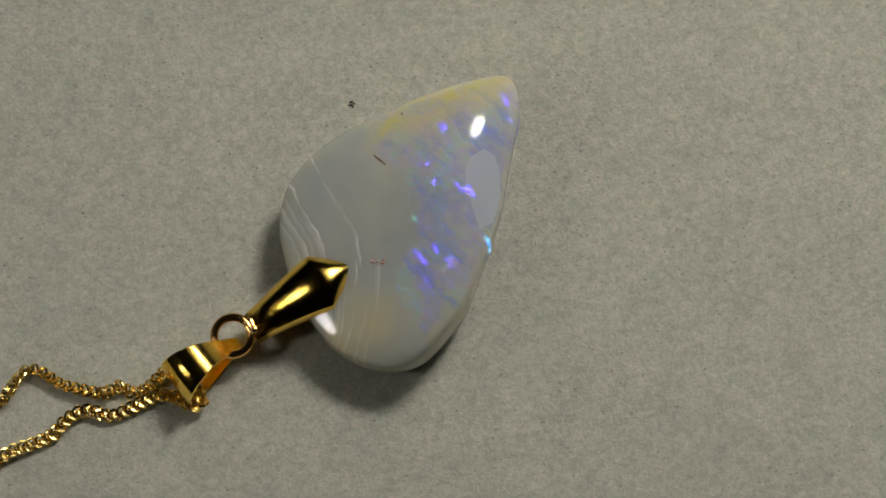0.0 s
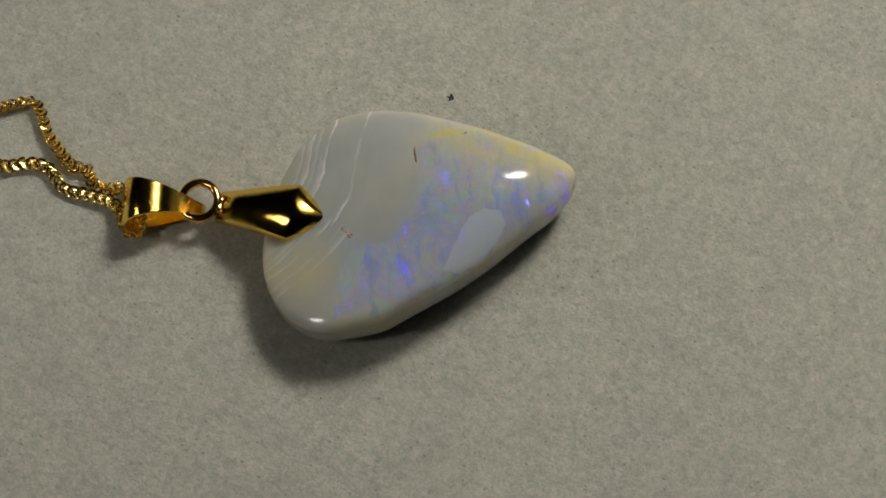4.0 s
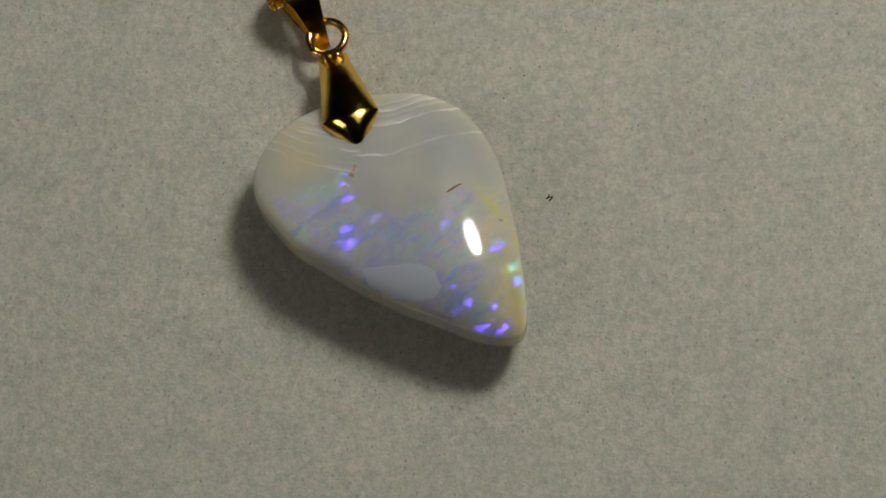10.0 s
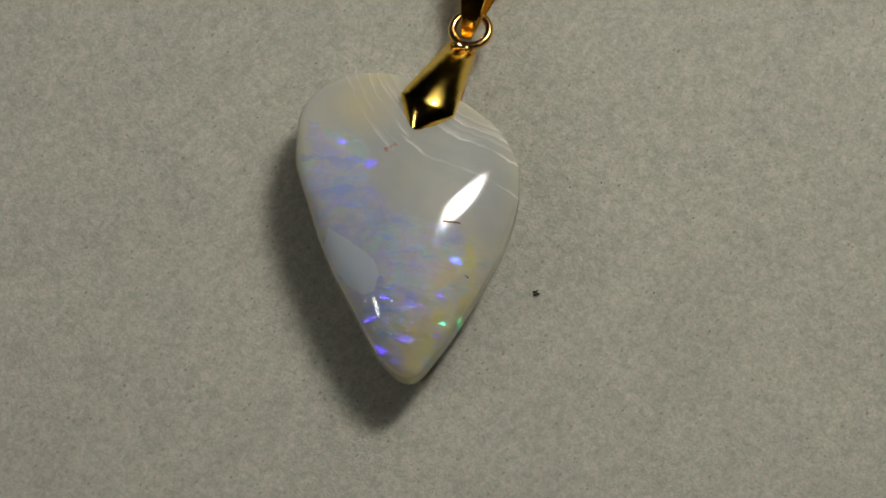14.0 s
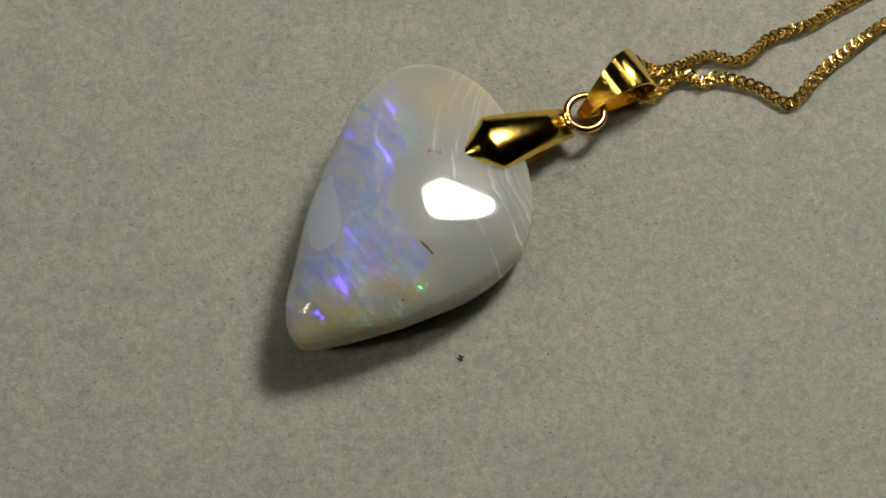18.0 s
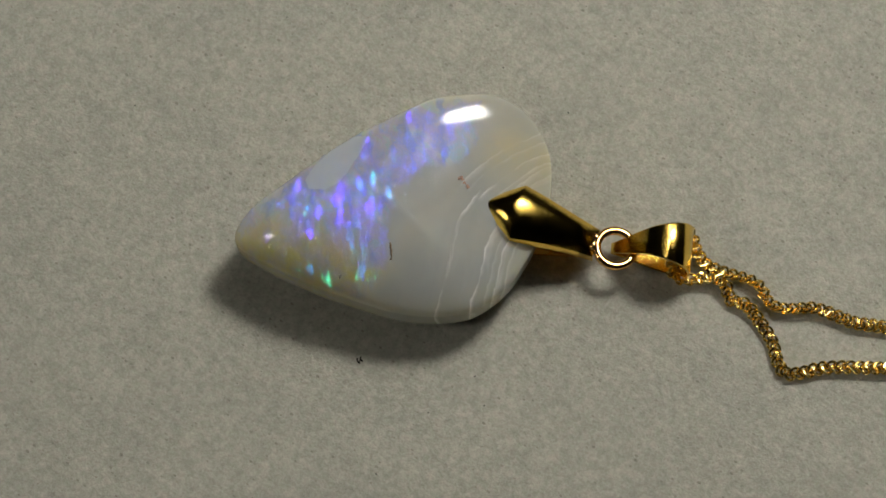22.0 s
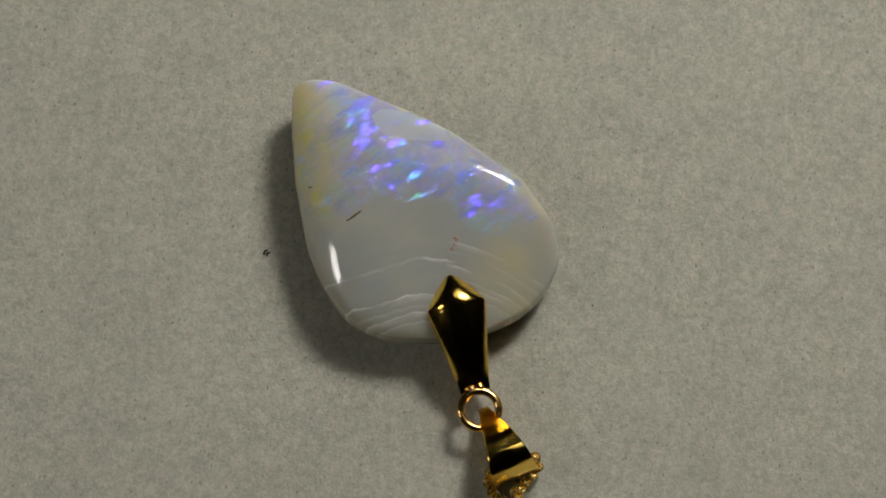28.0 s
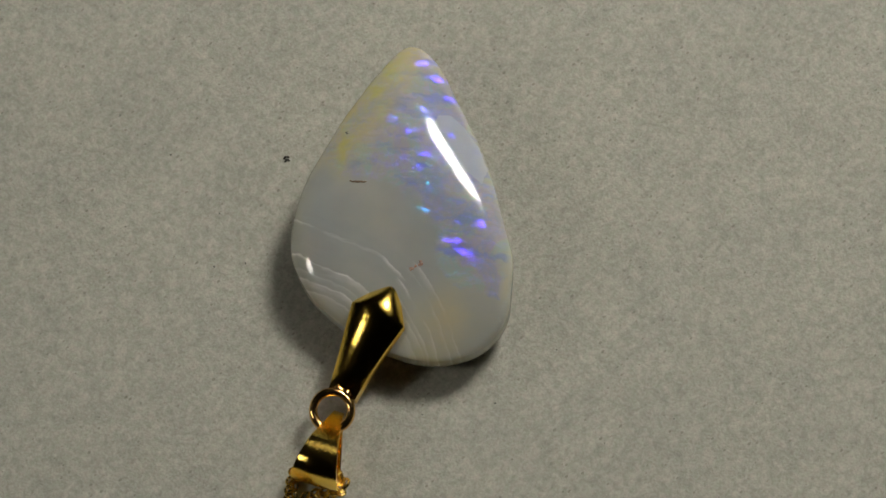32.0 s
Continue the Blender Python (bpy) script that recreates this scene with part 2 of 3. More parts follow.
    # small sharp green and blue-green sparks along the yellow edge
    grit = node(nt, "ShaderNodeTexVoronoi", Scale=1.0, Randomness=1.0)
    link(nt, vmath(nt, "SCALE", moved, scale=1.0), grit.inputs["Vector"])
    gsep = nt.nodes.new("ShaderNodeSeparateColor")
    link(nt, grit.outputs["Color"], gsep.inputs[0])
    spark = maths(nt, "MULTIPLY", maths(nt, "LESS_THAN", grit.outputs["Distance"], 0.24), maths(nt, "GREATER_THAN", gsep.outputs[2], 0.72))
    spark = maths(nt, "MULTIPLY", maths(nt, "MULTIPLY", spark, yellow), maths(nt, "MULTIPLY", play, 0.5))
    lean = vmath(nt, "SCALE", vmath(nt, "SUBTRACT", grit.outputs["Color"], (0.5, 0.5, 0.5)), scale=0.75)
    spark_normal = vmath(nt, "NORMALIZE", vmath(nt, "ADD", vmath(nt, "MULTIPLY", coords(nt, "Normal"), (0.3, 0.3, 1.0)), vmath(nt, "MULTIPLY", lean, (1.0, 1.0, 0.0))))
    spark_turn = nt.nodes.new("ShaderNodeVectorTransform")
    spark_turn.vector_type, spark_turn.convert_from, spark_turn.convert_to = "NORMAL", "OBJECT", "WORLD"
    link(nt, spark_normal, spark_turn.inputs[0])
    h = nt.nodes.new("ShaderNodeBsdfAnisotropic")
    h.inputs["Roughness"].default_value = 0.25
    link(nt, spark_turn.outputs[0], h.inputs["Normal"])
    green = ramp(nt, gsep.outputs[1], [(0.2, (0.03, 0.7, 0.25)), (0.5, (0.03, 0.6, 0.6)), (0.75, (0.05, 0.3, 0.9)), (0.95, (0.5, 0.6, 0.05))]).outputs[0]
    link(nt, vmath(nt, "SCALE", green, scale=spark), h.inputs["Color"])
    # bundles of flakes that lie one way and flash together
    toned = nt.nodes.new("ShaderNodeAttribute")
    toned.attribute_name = "flake_tone"
    flick = maths(nt, "ADD", toned.outputs["Fac"], maths(nt, "MULTIPLY", maths(nt, "SUBTRACT", csep.outputs[1], 0.5), 0.5))
    spark_hue = ramp(nt, flick, [(0.0, (0.085, 0.03, 1.0)), (0.25, (0.05, 0.035, 1.0)), (0.42, (0.03, 0.17, 0.9)), (0.62, (0.02, 0.32, 0.55)), (0.8, (0.02, 0.42, 0.30)), (1.0, (0.03, 0.45, 0.16))]).outputs[0]
    lsep = nt.nodes.new("ShaderNodeSeparateColor")
    link(nt, lie.outputs["Color"], lsep.inputs[0])
    strand = noise_tex(nt, vmath(nt, "MULTIPLY", moved, (1.0, 1.9, 1.0)), 1.1, 4, 0.7)
    spot = maths(nt, "ADD", lsep.outputs[2], maths(nt, "MULTIPLY", maths(nt, "SUBTRACT", strand.outputs[0], 0.5), 3.2))
    spot = ramp(nt, spot, [(0.48, (0, 0, 0)), (0.66, (0.2, 0.2, 0.2)), (1.0, (1, 1, 1))]).outputs[0]
    spot = maths(nt, "MULTIPLY", spot, ramp(nt, lsep.outputs[2], [(0.08, (0, 0, 0)), (0.3, (1, 1, 1))]).outputs[0])
    slope = nt.nodes.new("ShaderNodeCombineXYZ")
    link(nt, maths(nt, "SUBTRACT", lsep.outputs[0], 0.5), slope.inputs[0])
    link(nt, maths(nt, "SUBTRACT", lsep.outputs[1], 0.5), slope.inputs[1])
    slope.inputs[2].default_value = 1.0
    bundle_normal = vmath(nt, "NORMALIZE", vmath(nt, "ADD", slope.outputs[0], vmath(nt, "SCALE", vmath(nt, "SUBTRACT", cells.outputs["Color"], (0.5, 0.5, 0.5)), scale=0.22)))
    bundle_turn = nt.nodes.new("ShaderNodeVectorTransform")
    bundle_turn.vector_type, bundle_turn.convert_from, bundle_turn.convert_to = "NORMAL", "OBJECT", "WORLD"
    link(nt, bundle_normal, bundle_turn.inputs[0])
    k = nt.nodes.new("ShaderNodeBsdfAnisotropic")
    k.inputs["Roughness"].default_value = 0.27
    link(nt, bundle_turn.outputs[0], k.inputs["Normal"])
    link(nt, vmath(nt, "SCALE", spark_hue, scale=maths(nt, "MULTIPLY", spot, 0.29)), k.inputs["Color"])
    trio = nt.nodes.new("ShaderNodeAddShader")
    link(nt, h.outputs[0], trio.inputs[0])
    link(nt, k.outputs[0], trio.inputs[1])
    pair = nt.nodes.new("ShaderNodeAddShader")
    link(nt, g.outputs[0], pair.inputs[0])
    link(nt, trio.outputs[0], pair.inputs[1])
    both = nt.nodes.new("ShaderNodeAddShader")
    link(nt, f.outputs[0], both.inputs[0])
    link(nt, pair.outputs[0], both.inputs[1])
    add = nt.nodes.new("ShaderNodeAddShader")
    link(nt, p.outputs[0], add.inputs[0])
    link(nt, both.outputs[0], add.inputs[1])
    link(nt, add.outputs[0], nt.nodes["Material Output"].inputs["Surface"])
    return m


def glow(name, colour, strength):
    m, nt, p = material(name)
    p.inputs["Emission Color"].default_value = (*colour, 1)
    p.inputs["Emission Strength"].default_value = strength
    p.inputs["Base Color"].default_value = (0.8, 0.8, 0.8, 1)
    return m


def reflector_glow():
    m, nt, p = material("self_lit_reflector")
    # emission per vertex stands in for the lamp's light on the reflector
    lit = nt.nodes.new("ShaderNodeAttribute")
    lit.attribute_name = "lit"
    p.inputs["Base Color"].default_value = (0.8, 0.8, 0.8, 1)
    p.inputs["Emission Color"].default_value = (*LAMP_COLOUR, 1)
    link(nt, lit.outputs["Fac"], p.inputs["Emission Strength"])
    return m


FELT = felt_material()
GOLD = gold_material("polished_gold", (0.95, 0.66, 0.14), 0.115, 0.45)
# same gold with red reflections of felt and gold put into its colour
RED_REFLECTION_GOLD = gold_material("gold_with_red_reflections", (0.93, 0.57, 0.21), 0.14, 0.4)
GOLD_LINK = gold_material("chain_gold", (0.98, 0.74, 0.25), 0.21, 0.2)
OPAL = opal_material()
BROWN = plain("brown_inclusion", (0.13, 0.08, 0.035), 0.35, 4000, 0.5)
RUST = plain("rust_inclusion", (0.36, 0.21, 0.15), 0.6, 5000, 0.6)
SOOT = plain("dark_lint", (0.035, 0.032, 0.03), 0.5, 5000, 0.4)
SHRED = plain("shiny_shred", (0.03, 0.027, 0.025), 0.16, 5000, 0.4)
DARK_WALL = plain("dark_paint", (0.035, 0.035, 0.035), 0.9, 6, 0.2)
DARK_WOOD = plain("dark_table", (0.05, 0.04, 0.03), 0.5, 40, 0.3)
BLACK_PLASTIC = plain("black_plastic", (0.02, 0.02, 0.02), 0.4, 400, 0.2)


# ---- builders ----
def mesh_from(name, bm, mat, smooth=True):
    bmesh.ops.recalc_face_normals(bm, faces=bm.faces)
    me = bpy.data.meshes.new(name)
    bm.to_mesh(me)
    bm.free()
    me.materials.append(mat)
    if smooth:
        me.polygons.foreach_set("use_smooth", [True] * len(me.polygons))
    return me


def part(name, bm, mat, parent, label="", smooth=True):
    """One mesh under a thing; its mesh is written in the space of the thing."""
    ob = new(name, mesh_from(name, bm, mat, smooth))
    ob.parent = parent
    return tagged(ob, label)


def thing(name, bm, mat, label, category, base, kind="", group="", smooth=True):
    """A top-level mesh, written in place on the felt, with its origin moved to base."""
    bmesh.ops.translate(bm, verts=bm.verts, vec=-Vector(base))
    ob = new(name, mesh_from(name, bm, mat, smooth))
    ob.location = base
    return tagged(ob, label, category, group, kind)


def box(bm, lo, hi):
    r = bmesh.ops.create_cube(bm, size=1.0)
    bmesh.ops.scale(bm, verts=r["verts"], vec=[b - a for a, b in zip(lo, hi)])
    bmesh.ops.translate(bm, verts=r["verts"], vec=[(a + b) / 2 for a, b in zip(lo, hi)])
    return r["verts"]


def sweep(bm, path, radius, sides=8, closed=False):
    """A round wire along a list of points; radius is a number or one number a point."""
    n = len(path)
    rings = []
    for i, p in enumerate(path):
        a = path[(i - 1) % n] if closed or i else path[0]
        b = path[(i + 1) % n] if closed or i < n - 1 else path[-1]
        t = (Vector(b) - Vector(a)).normalized()
        u = t.cross(Vector((0.05, 0.02, 1))).normalized()
        v = t.cross(u)
        r = radius if isinstance(radius, (int, float)) else radius[i]
        rings.append([bm.verts.new(Vector(p) + r * (math.cos(k * math.tau / sides) * u + math.sin(k * math.tau / sides) * v)) for k in range(sides)])
    for i in range(n if closed else n - 1):
        a, b = rings[i], rings[(i + 1) % n]
        for k in range(sides):
            bm.faces.new((a[k], a[(k + 1) % sides], b[(k + 1) % sides], b[k]))
    if not closed:
        bm.faces.new(rings[0])
        bm.faces.new(rings[-1])


def smooth_path(points, step):
    """A Catmull-Rom curve through the points, sampled at even steps of its length."""
    pts = [Vector(p) for p in points]
    dense = []
    for i in range(len(pts) - 1):
        p0, p1, p2, p3 = pts[max(i - 1, 0)], pts[i], pts[i + 1], pts[min(i + 2, len(pts) - 1)]
        for k in range(40):
            u = k / 40
            dense.append(0.5 * (2 * p1 + (p2 - p0) * u + (2 * p0 - 5 * p1 + 4 * p2 - p3) * u * u + (3 * p1 - p0 - 3 * p2 + p3) * u ** 3))
    dense.append(pts[-1])
    out, left = [dense[0]], step
    for a, b in zip(dense, dense[1:]):
        d = (b - a).length
        while d >= left and d > 0:
            a = a + (b - a) * (left / d)
            out.append(a)
            d = (b - a).length
            left = step
        left -= d
    return out


# ---- the setting: a dark room, a table ----
def room():
    half, high, low, t = 1.5, 1.6, -0.8, 0.1
    for name, lo, hi in (
            ("wall_north", (-half - t, half, low), (half + t, half + t, high)),
            ("wall_south", (-half - t, -half - t, low), (half + t, -half, high)),
            ("wall_east", (half, -half, low), (half + t, half, high)),
            ("wall_west", (-half - t, -half, low), (-half, half, high)),
            ("floor", (-half, -half, low - t), (half, half, low)),
            ("ceiling", (-half, -half, high), (half, half, high + t))):
        bm = bmesh.new()
        box(bm, lo, hi)
        tagged(new(name, mesh_from(name, bm, DARK_WALL, False)), "dark matt painted surface of an unlit room", kind="structure")
    bm = bmesh.new()
    box(bm, (-0.6, -0.5, -0.065), (0.6, 0.5, -0.035))
    bmesh.ops.bevel(bm, geom=bm.edges, offset=0.004, segments=2, affect="EDGES")
    top = thing("table", bmesh.new(), DARK_WOOD, "dark wooden table under the turntable", "table", (0, 0, -0.8))
    bmesh.ops.translate(bm, verts=bm.verts, vec=(0, 0, 0.8))
    part("tabletop", bm, DARK_WOOD, top, smooth=False)
    for x in (-0.54, 0.54):
        for y in (-0.44, 0.44):
            bm = bmesh.new()
            box(bm, (x - 0.03, y - 0.03, 0.0), (x + 0.03, y + 0.03, 0.735))
            part("leg", bm, DARK_WOOD, top, smooth=False)


room()


def rounded_plate(bm, half, corner, z0, z1, m):
    """A plate with round corners, half its sides given, between two depths, posed by m."""
    ring = []
    for k in range(4):
        for j in range(6):
            a = (k + j / 5) * math.pi / 2
            cx, cy = [(1, 1), (-1, 1), (-1, -1), (1, -1)][k]
            ring.append((cx * (half[0] - corner) + corner * math.cos(a), cy * (half[1] - corner) + corner * math.sin(a)))
    top = [bm.verts.new(m @ Vector((x, y, z1))) for x, y in ring]
    low = [bm.verts.new(m @ Vector((x, y, z0))) for x, y in ring]
    bm.faces.new(top)
    bm.faces.new(low)
    for k in range(len(ring)):
        j = (k + 1) % len(ring)
        bm.faces.new((low[k], low[j], top[j], top[k]))


def reflector(m, half, corner):
    """A shallow dished reflector; its lamplight is painted as emission, brightest along two neighbouring edges."""
    bm = bmesh.new()
    layer = bm.verts.layers.float.new("lit")
    n = 60
    rows = []
    for i in range(n + 1):
        row = []
        for j in range(n + 1):
            u, v = (2 * i / n - 1), (2 * j / n - 1)
            q = [max(0, abs(k) * half - (half - corner)) for k in (u, v)]
            far = math.hypot(*q)
            pull = min(1, corner / far) if far > 0 else 1
            x, y = (math.copysign(abs(k) * half if e == 0 else (half - corner) + e * pull, k) for k, e in zip((u, v), q))
            d = corner - math.hypot(x - half + corner, y - half + corner) if x > half - corner and y > half - corner else half - max(x, y)
            vert = bm.verts.new(m @ Vector((x, y, 0.0115 - 0.004 * max(abs(u), abs(v)) ** 4)))
            fade = max(0, min(1, 1.25 + 0.75 * min(x, y) / half))
            vert[layer] = EDGE_GLOW * math.exp(-(d / 0.005) ** 2) * fade + NEAR_GLOW * math.exp(-d / 0.028) * fade + FAR_GLOW
            row.append(vert)
        rows.append(row)
    for a, b in zip(rows, rows[1:]):
        for j in range(n):
            bm.faces.new((a[j], b[j], b[j + 1], a[j + 1]))
    return bm


def lamp(name, label, where, half, corner, lit, rim, dim=None, lean=0):
    """A lamp head on a stand: housing, lit diffuser and, for the large one, a pale reflector round it."""
    root = tagged(new(name), label, "lamp")
    foot = Vector((where.x * 1.9, where.y * 1.9, -0.035))
    root.location = foot
    m = Matrix.Translation(-foot) @ look(where, (0, 0, 0.004))
    shade = m @ pose(*REFLECTOR_SHIFT) if dim else m
    bm = bmesh.new()
    wide = 0.045 if dim else corner
    rounded_plate(bm, (rim, rim), wide, 0.0135, 0.04, shade)
    part("housing", bm, BLACK_PLASTIC, root, "black plastic housing", False)
    if dim:
        part("reflector", reflector(shade, rim - 0.002, wide), dim, root, "pale softly glowing reflector", False)
    bm = bmesh.new()
    rounded_plate(bm, half, corner, 0.0, 0.0055, m @ pose(0, 0, 0, 0, 0, lean))
    part("diffuser", bm, lit, root, "bright white diffuser", False)
    bm = bmesh.new()
    back = m @ Vector((0, 0, 0.03))
    sweep(bm, [Vector((0, 0, 0.01)), Vector((0, 0, back.z * 0.6)), Vector((back.x * 0.3, back.y * 0.3, back.z * 0.95)), back], 0.008, 12)
    part("stand", bm, BLACK_PLASTIC, root)
    bm = bmesh.new()
    lathe(bm, [(0, 0), (0.07, 0), (0.072, 0.003), (0.07, 0.012), (0, 0.014)], 48)
    part("foot", bm, BLACK_PLASTIC, root, smooth=False)


# ---- turntable with its felt ----
def lathe(bm, profile, segments=128):
    rings = []
    for r, z in profile:
        if r == 0:
            rings.append([bm.verts.new((0, 0, z))])
        else:
            rings.append([bm.verts.new((r * math.cos(k * math.tau / segments), r * math.sin(k * math.tau / segments), z)) for k in range(segments)])
    for a, b in zip(rings, rings[1:]):
        for k in range(segments):
            j = (k + 1) % segments
            if len(a) == 1:
                bm.faces.new((a[0], b[k], b[j]))
            elif len(b) == 1:
                bm.faces.new((a[k], a[j], b[0]))
            else:
                bm.faces.new((a[k], a[j], b[j], b[k]))


lamp("desk_lamp", "black desk lamp with a bright square diffuser, switched on", KEY, (0.0302, 0.0372), 0.0265, glow("lit_diffuser", LAMP_COLOUR, KEY_GLOW), 0.107, reflector_glow(), lean=-36.2)
lamp("small_lamp", "small black lamp with a square diffuser, switched on", SIDE, (0.025, 0.025), 0.016, glow("lit_small_diffuser", (1.0, 0.97, 0.90), SIDE_GLOW), 0.031)


def turntable():
    """A still base with a platter that turns on it; the felt's face is at height 0."""
    root = tagged(new("turntable"), "round motorised black turntable covered with beige grey felt", "turntable")
    root.location = (0, 0, -0.035)
    bm = bmesh.new()
    lathe(bm, [(0, 0), (0.07, 0), (0.072, 0.002), (0.072, 0.013), (0, 0.013)])
    part("base", bm, BLACK_PLASTIC, root, "round black plastic base", False)
    bm = bmesh.new()
    lathe(bm, [(0, 0), (0.083, 0), (0.085, 0.002), (0.085, 0.0185), (0.084, 0.0195), (0, 0.0195)])
    platter = part("platter", bm, BLACK_PLASTIC, root, "black plastic platter", False)
    platter.location = (0, 0, 0.014)
    bm = bmesh.new()
    lathe(bm, [(0, 0.0196), (0.0845, 0.0196), (0.085, 0.0202), (0.0845, 0.021), (0.06, 0.021), (0.03, 0.021), (0, 0.021)])
    part("felt_cover", bm, FELT, platter, "beige grey felt with a short mottled nap", False)
    return platter


# ---- the opal ----
STONE_RADII = [8.95, 9.76, 11.18, 13.68, 15.36, 13.2, 11.34, 10.22, 9.46, 9.12, 9.11, 9.26, 9.58, 10.02, 10.51, 10.74,
               10.93, 11.04, 11.38, 11.9, 12.57, 13.29, 13.72, 13.76, 13.05, 11.55, 10.42, 9.24, 8.54, 8.23, 8.24, 8.43]
STONE_C = (-0.259, -0.083)
LOW_POWER = 4.6


def stone_radius(a):
    """Plan radius of the stone's rim, round its middle; even in 1/r, so that straight sides stay straight."""
    f = (a % math.tau) / math.tau * 32
    i, u = int(f), f - int(f)
    p0, p1, p2, p3 = (1 / STONE_RADII[(i + k) % 32] for k in (-1, 0, 1, 2))
    return 2 / (2 * p1 + (p2 - p0) * u + (2 * p0 - 5 * p1 + 4 * p2 - p3) * u * u + (3 * p1 - p0 - 3 * p2 + p3) * u ** 3)


def stone_rim(a):
    return 4.937 + 0.763 * math.cos(a) + 0.147 * math.sin(a) + 0.174 * math.cos(2 * a) - 0.199 * math.sin(2 * a)


def stone_power(a):
    """How square the shoulder of the dome is, round the rim."""
    return 3.219 + 0.635 * math.cos(a) - 0.333 * math.sin(a) - 0.710 * math.cos(2 * a) - 0.190 * math.sin(2 * a) - 0.201 * math.cos(3 * a) + 0.205 * math.sin(3 * a) - 0.014 * math.cos(4 * a) + 0.131 * math.sin(4 * a)


def stone_crown(x, y):
    """Height of the crown, a gently uneven dome."""
    u, v = x / 10, y / 10
    return (7.991 + 1.495 * u + 0.907 * v - 0.441 * u * u - 0.329 * u * v - 1.137 * v * v
            - 1.253 * u ** 3 - 1.055 * v ** 3 - 0.183 * u * u * v + 0.904 * u * v * v
            - 0.722 * u ** 4 + 0.421 * u ** 3 * v + 0.243 * u * u * v * v + 1.030 * u * v ** 3 + 0.003 * v ** 4
            - 0.048 * u ** 5 + 0.987 * u ** 4 * v - 0.014 * u ** 3 * v * v - 0.272 * u * u * v ** 3 + 0.117 * u * v ** 4 - 0.071 * v ** 5
            - 0.027 * u ** 6 - 0.177 * u ** 5 * v - 0.285 * u ** 4 * v * v - 0.297 * (u * v) ** 3 - 0.124 * u * u * v ** 4 - 0.471 * u * v ** 5 - 0.194 * v ** 6)


def stone_height(x, y):
    """Height of the stone's upper face over a place on the felt, in millimetres."""
    dx, dy = x - STONE_C[0], y - STONE_C[1]
    a = math.atan2(dy, dx)
    u = min(math.hypot(dx, dy) / stone_radius(a), 1)
    rim, p = stone_rim(a), stone_power(a)
    return rim + (stone_crown(dx, dy) - rim) * (1 - u ** p) ** (1 / p)


def inside(poly, x, y, soft):
    """1 inside a polygon and 0 outside, with a soft edge of that width."""
    hit, best = False, 1e9
    for (ax, ay), (bx, by) in zip(poly, poly[1:] + poly[:1]):
        if (ay > y) != (by > y) and x < (bx - ax) * (y - ay) / (by - ay) + ax:
            hit = not hit
        ux, uy = bx - ax, by - ay
        k = max(0, min(1, ((x - ax) * ux + (y - ay) * uy) / (ux * ux + uy * uy)))
        best = min(best, math.hypot(x - ax - k * ux, y - ay - k * uy))
    return max(0, min(1, 0.5 + (best if hit else -best) / soft))


PLAY_ZONE = [(0.3, -11.6), (-1.6, -8.6), (-1.7, -5.8), (0.6, -3.8), (1.2, -0.5), (0, 2.6), (-2.2, 5.8), (-1.8, 8.3), (3, 11.5), (12, 14), (14, 9), (11, 2), (8.2, -3), (4.2, -9)]
YELLOW_ZONE = [(-2.2, 5.8), (-1.5, 8.6), (4, 12), (12, 14), (13.8, 8.8), (10.4, 7.8), (6, 7.2), (2, 6.2)]
RIM_ZONE = [(3.2, -10.5), (6.0, -5.4), (8.0, -1.5), (9.6, 3.0), (10.8, 7.5), (14, 8), (12, 0), (7, -9)]
PATCH_ZONE = [(6.1, -3.4), (5.7, -0.4), (5.6, 1.8), (6.3, 3.1), (7.5, 3.7), (8.4, 3.1), (8.6, 1.5), (8.3, -0.6), (7.4, -2.6)]


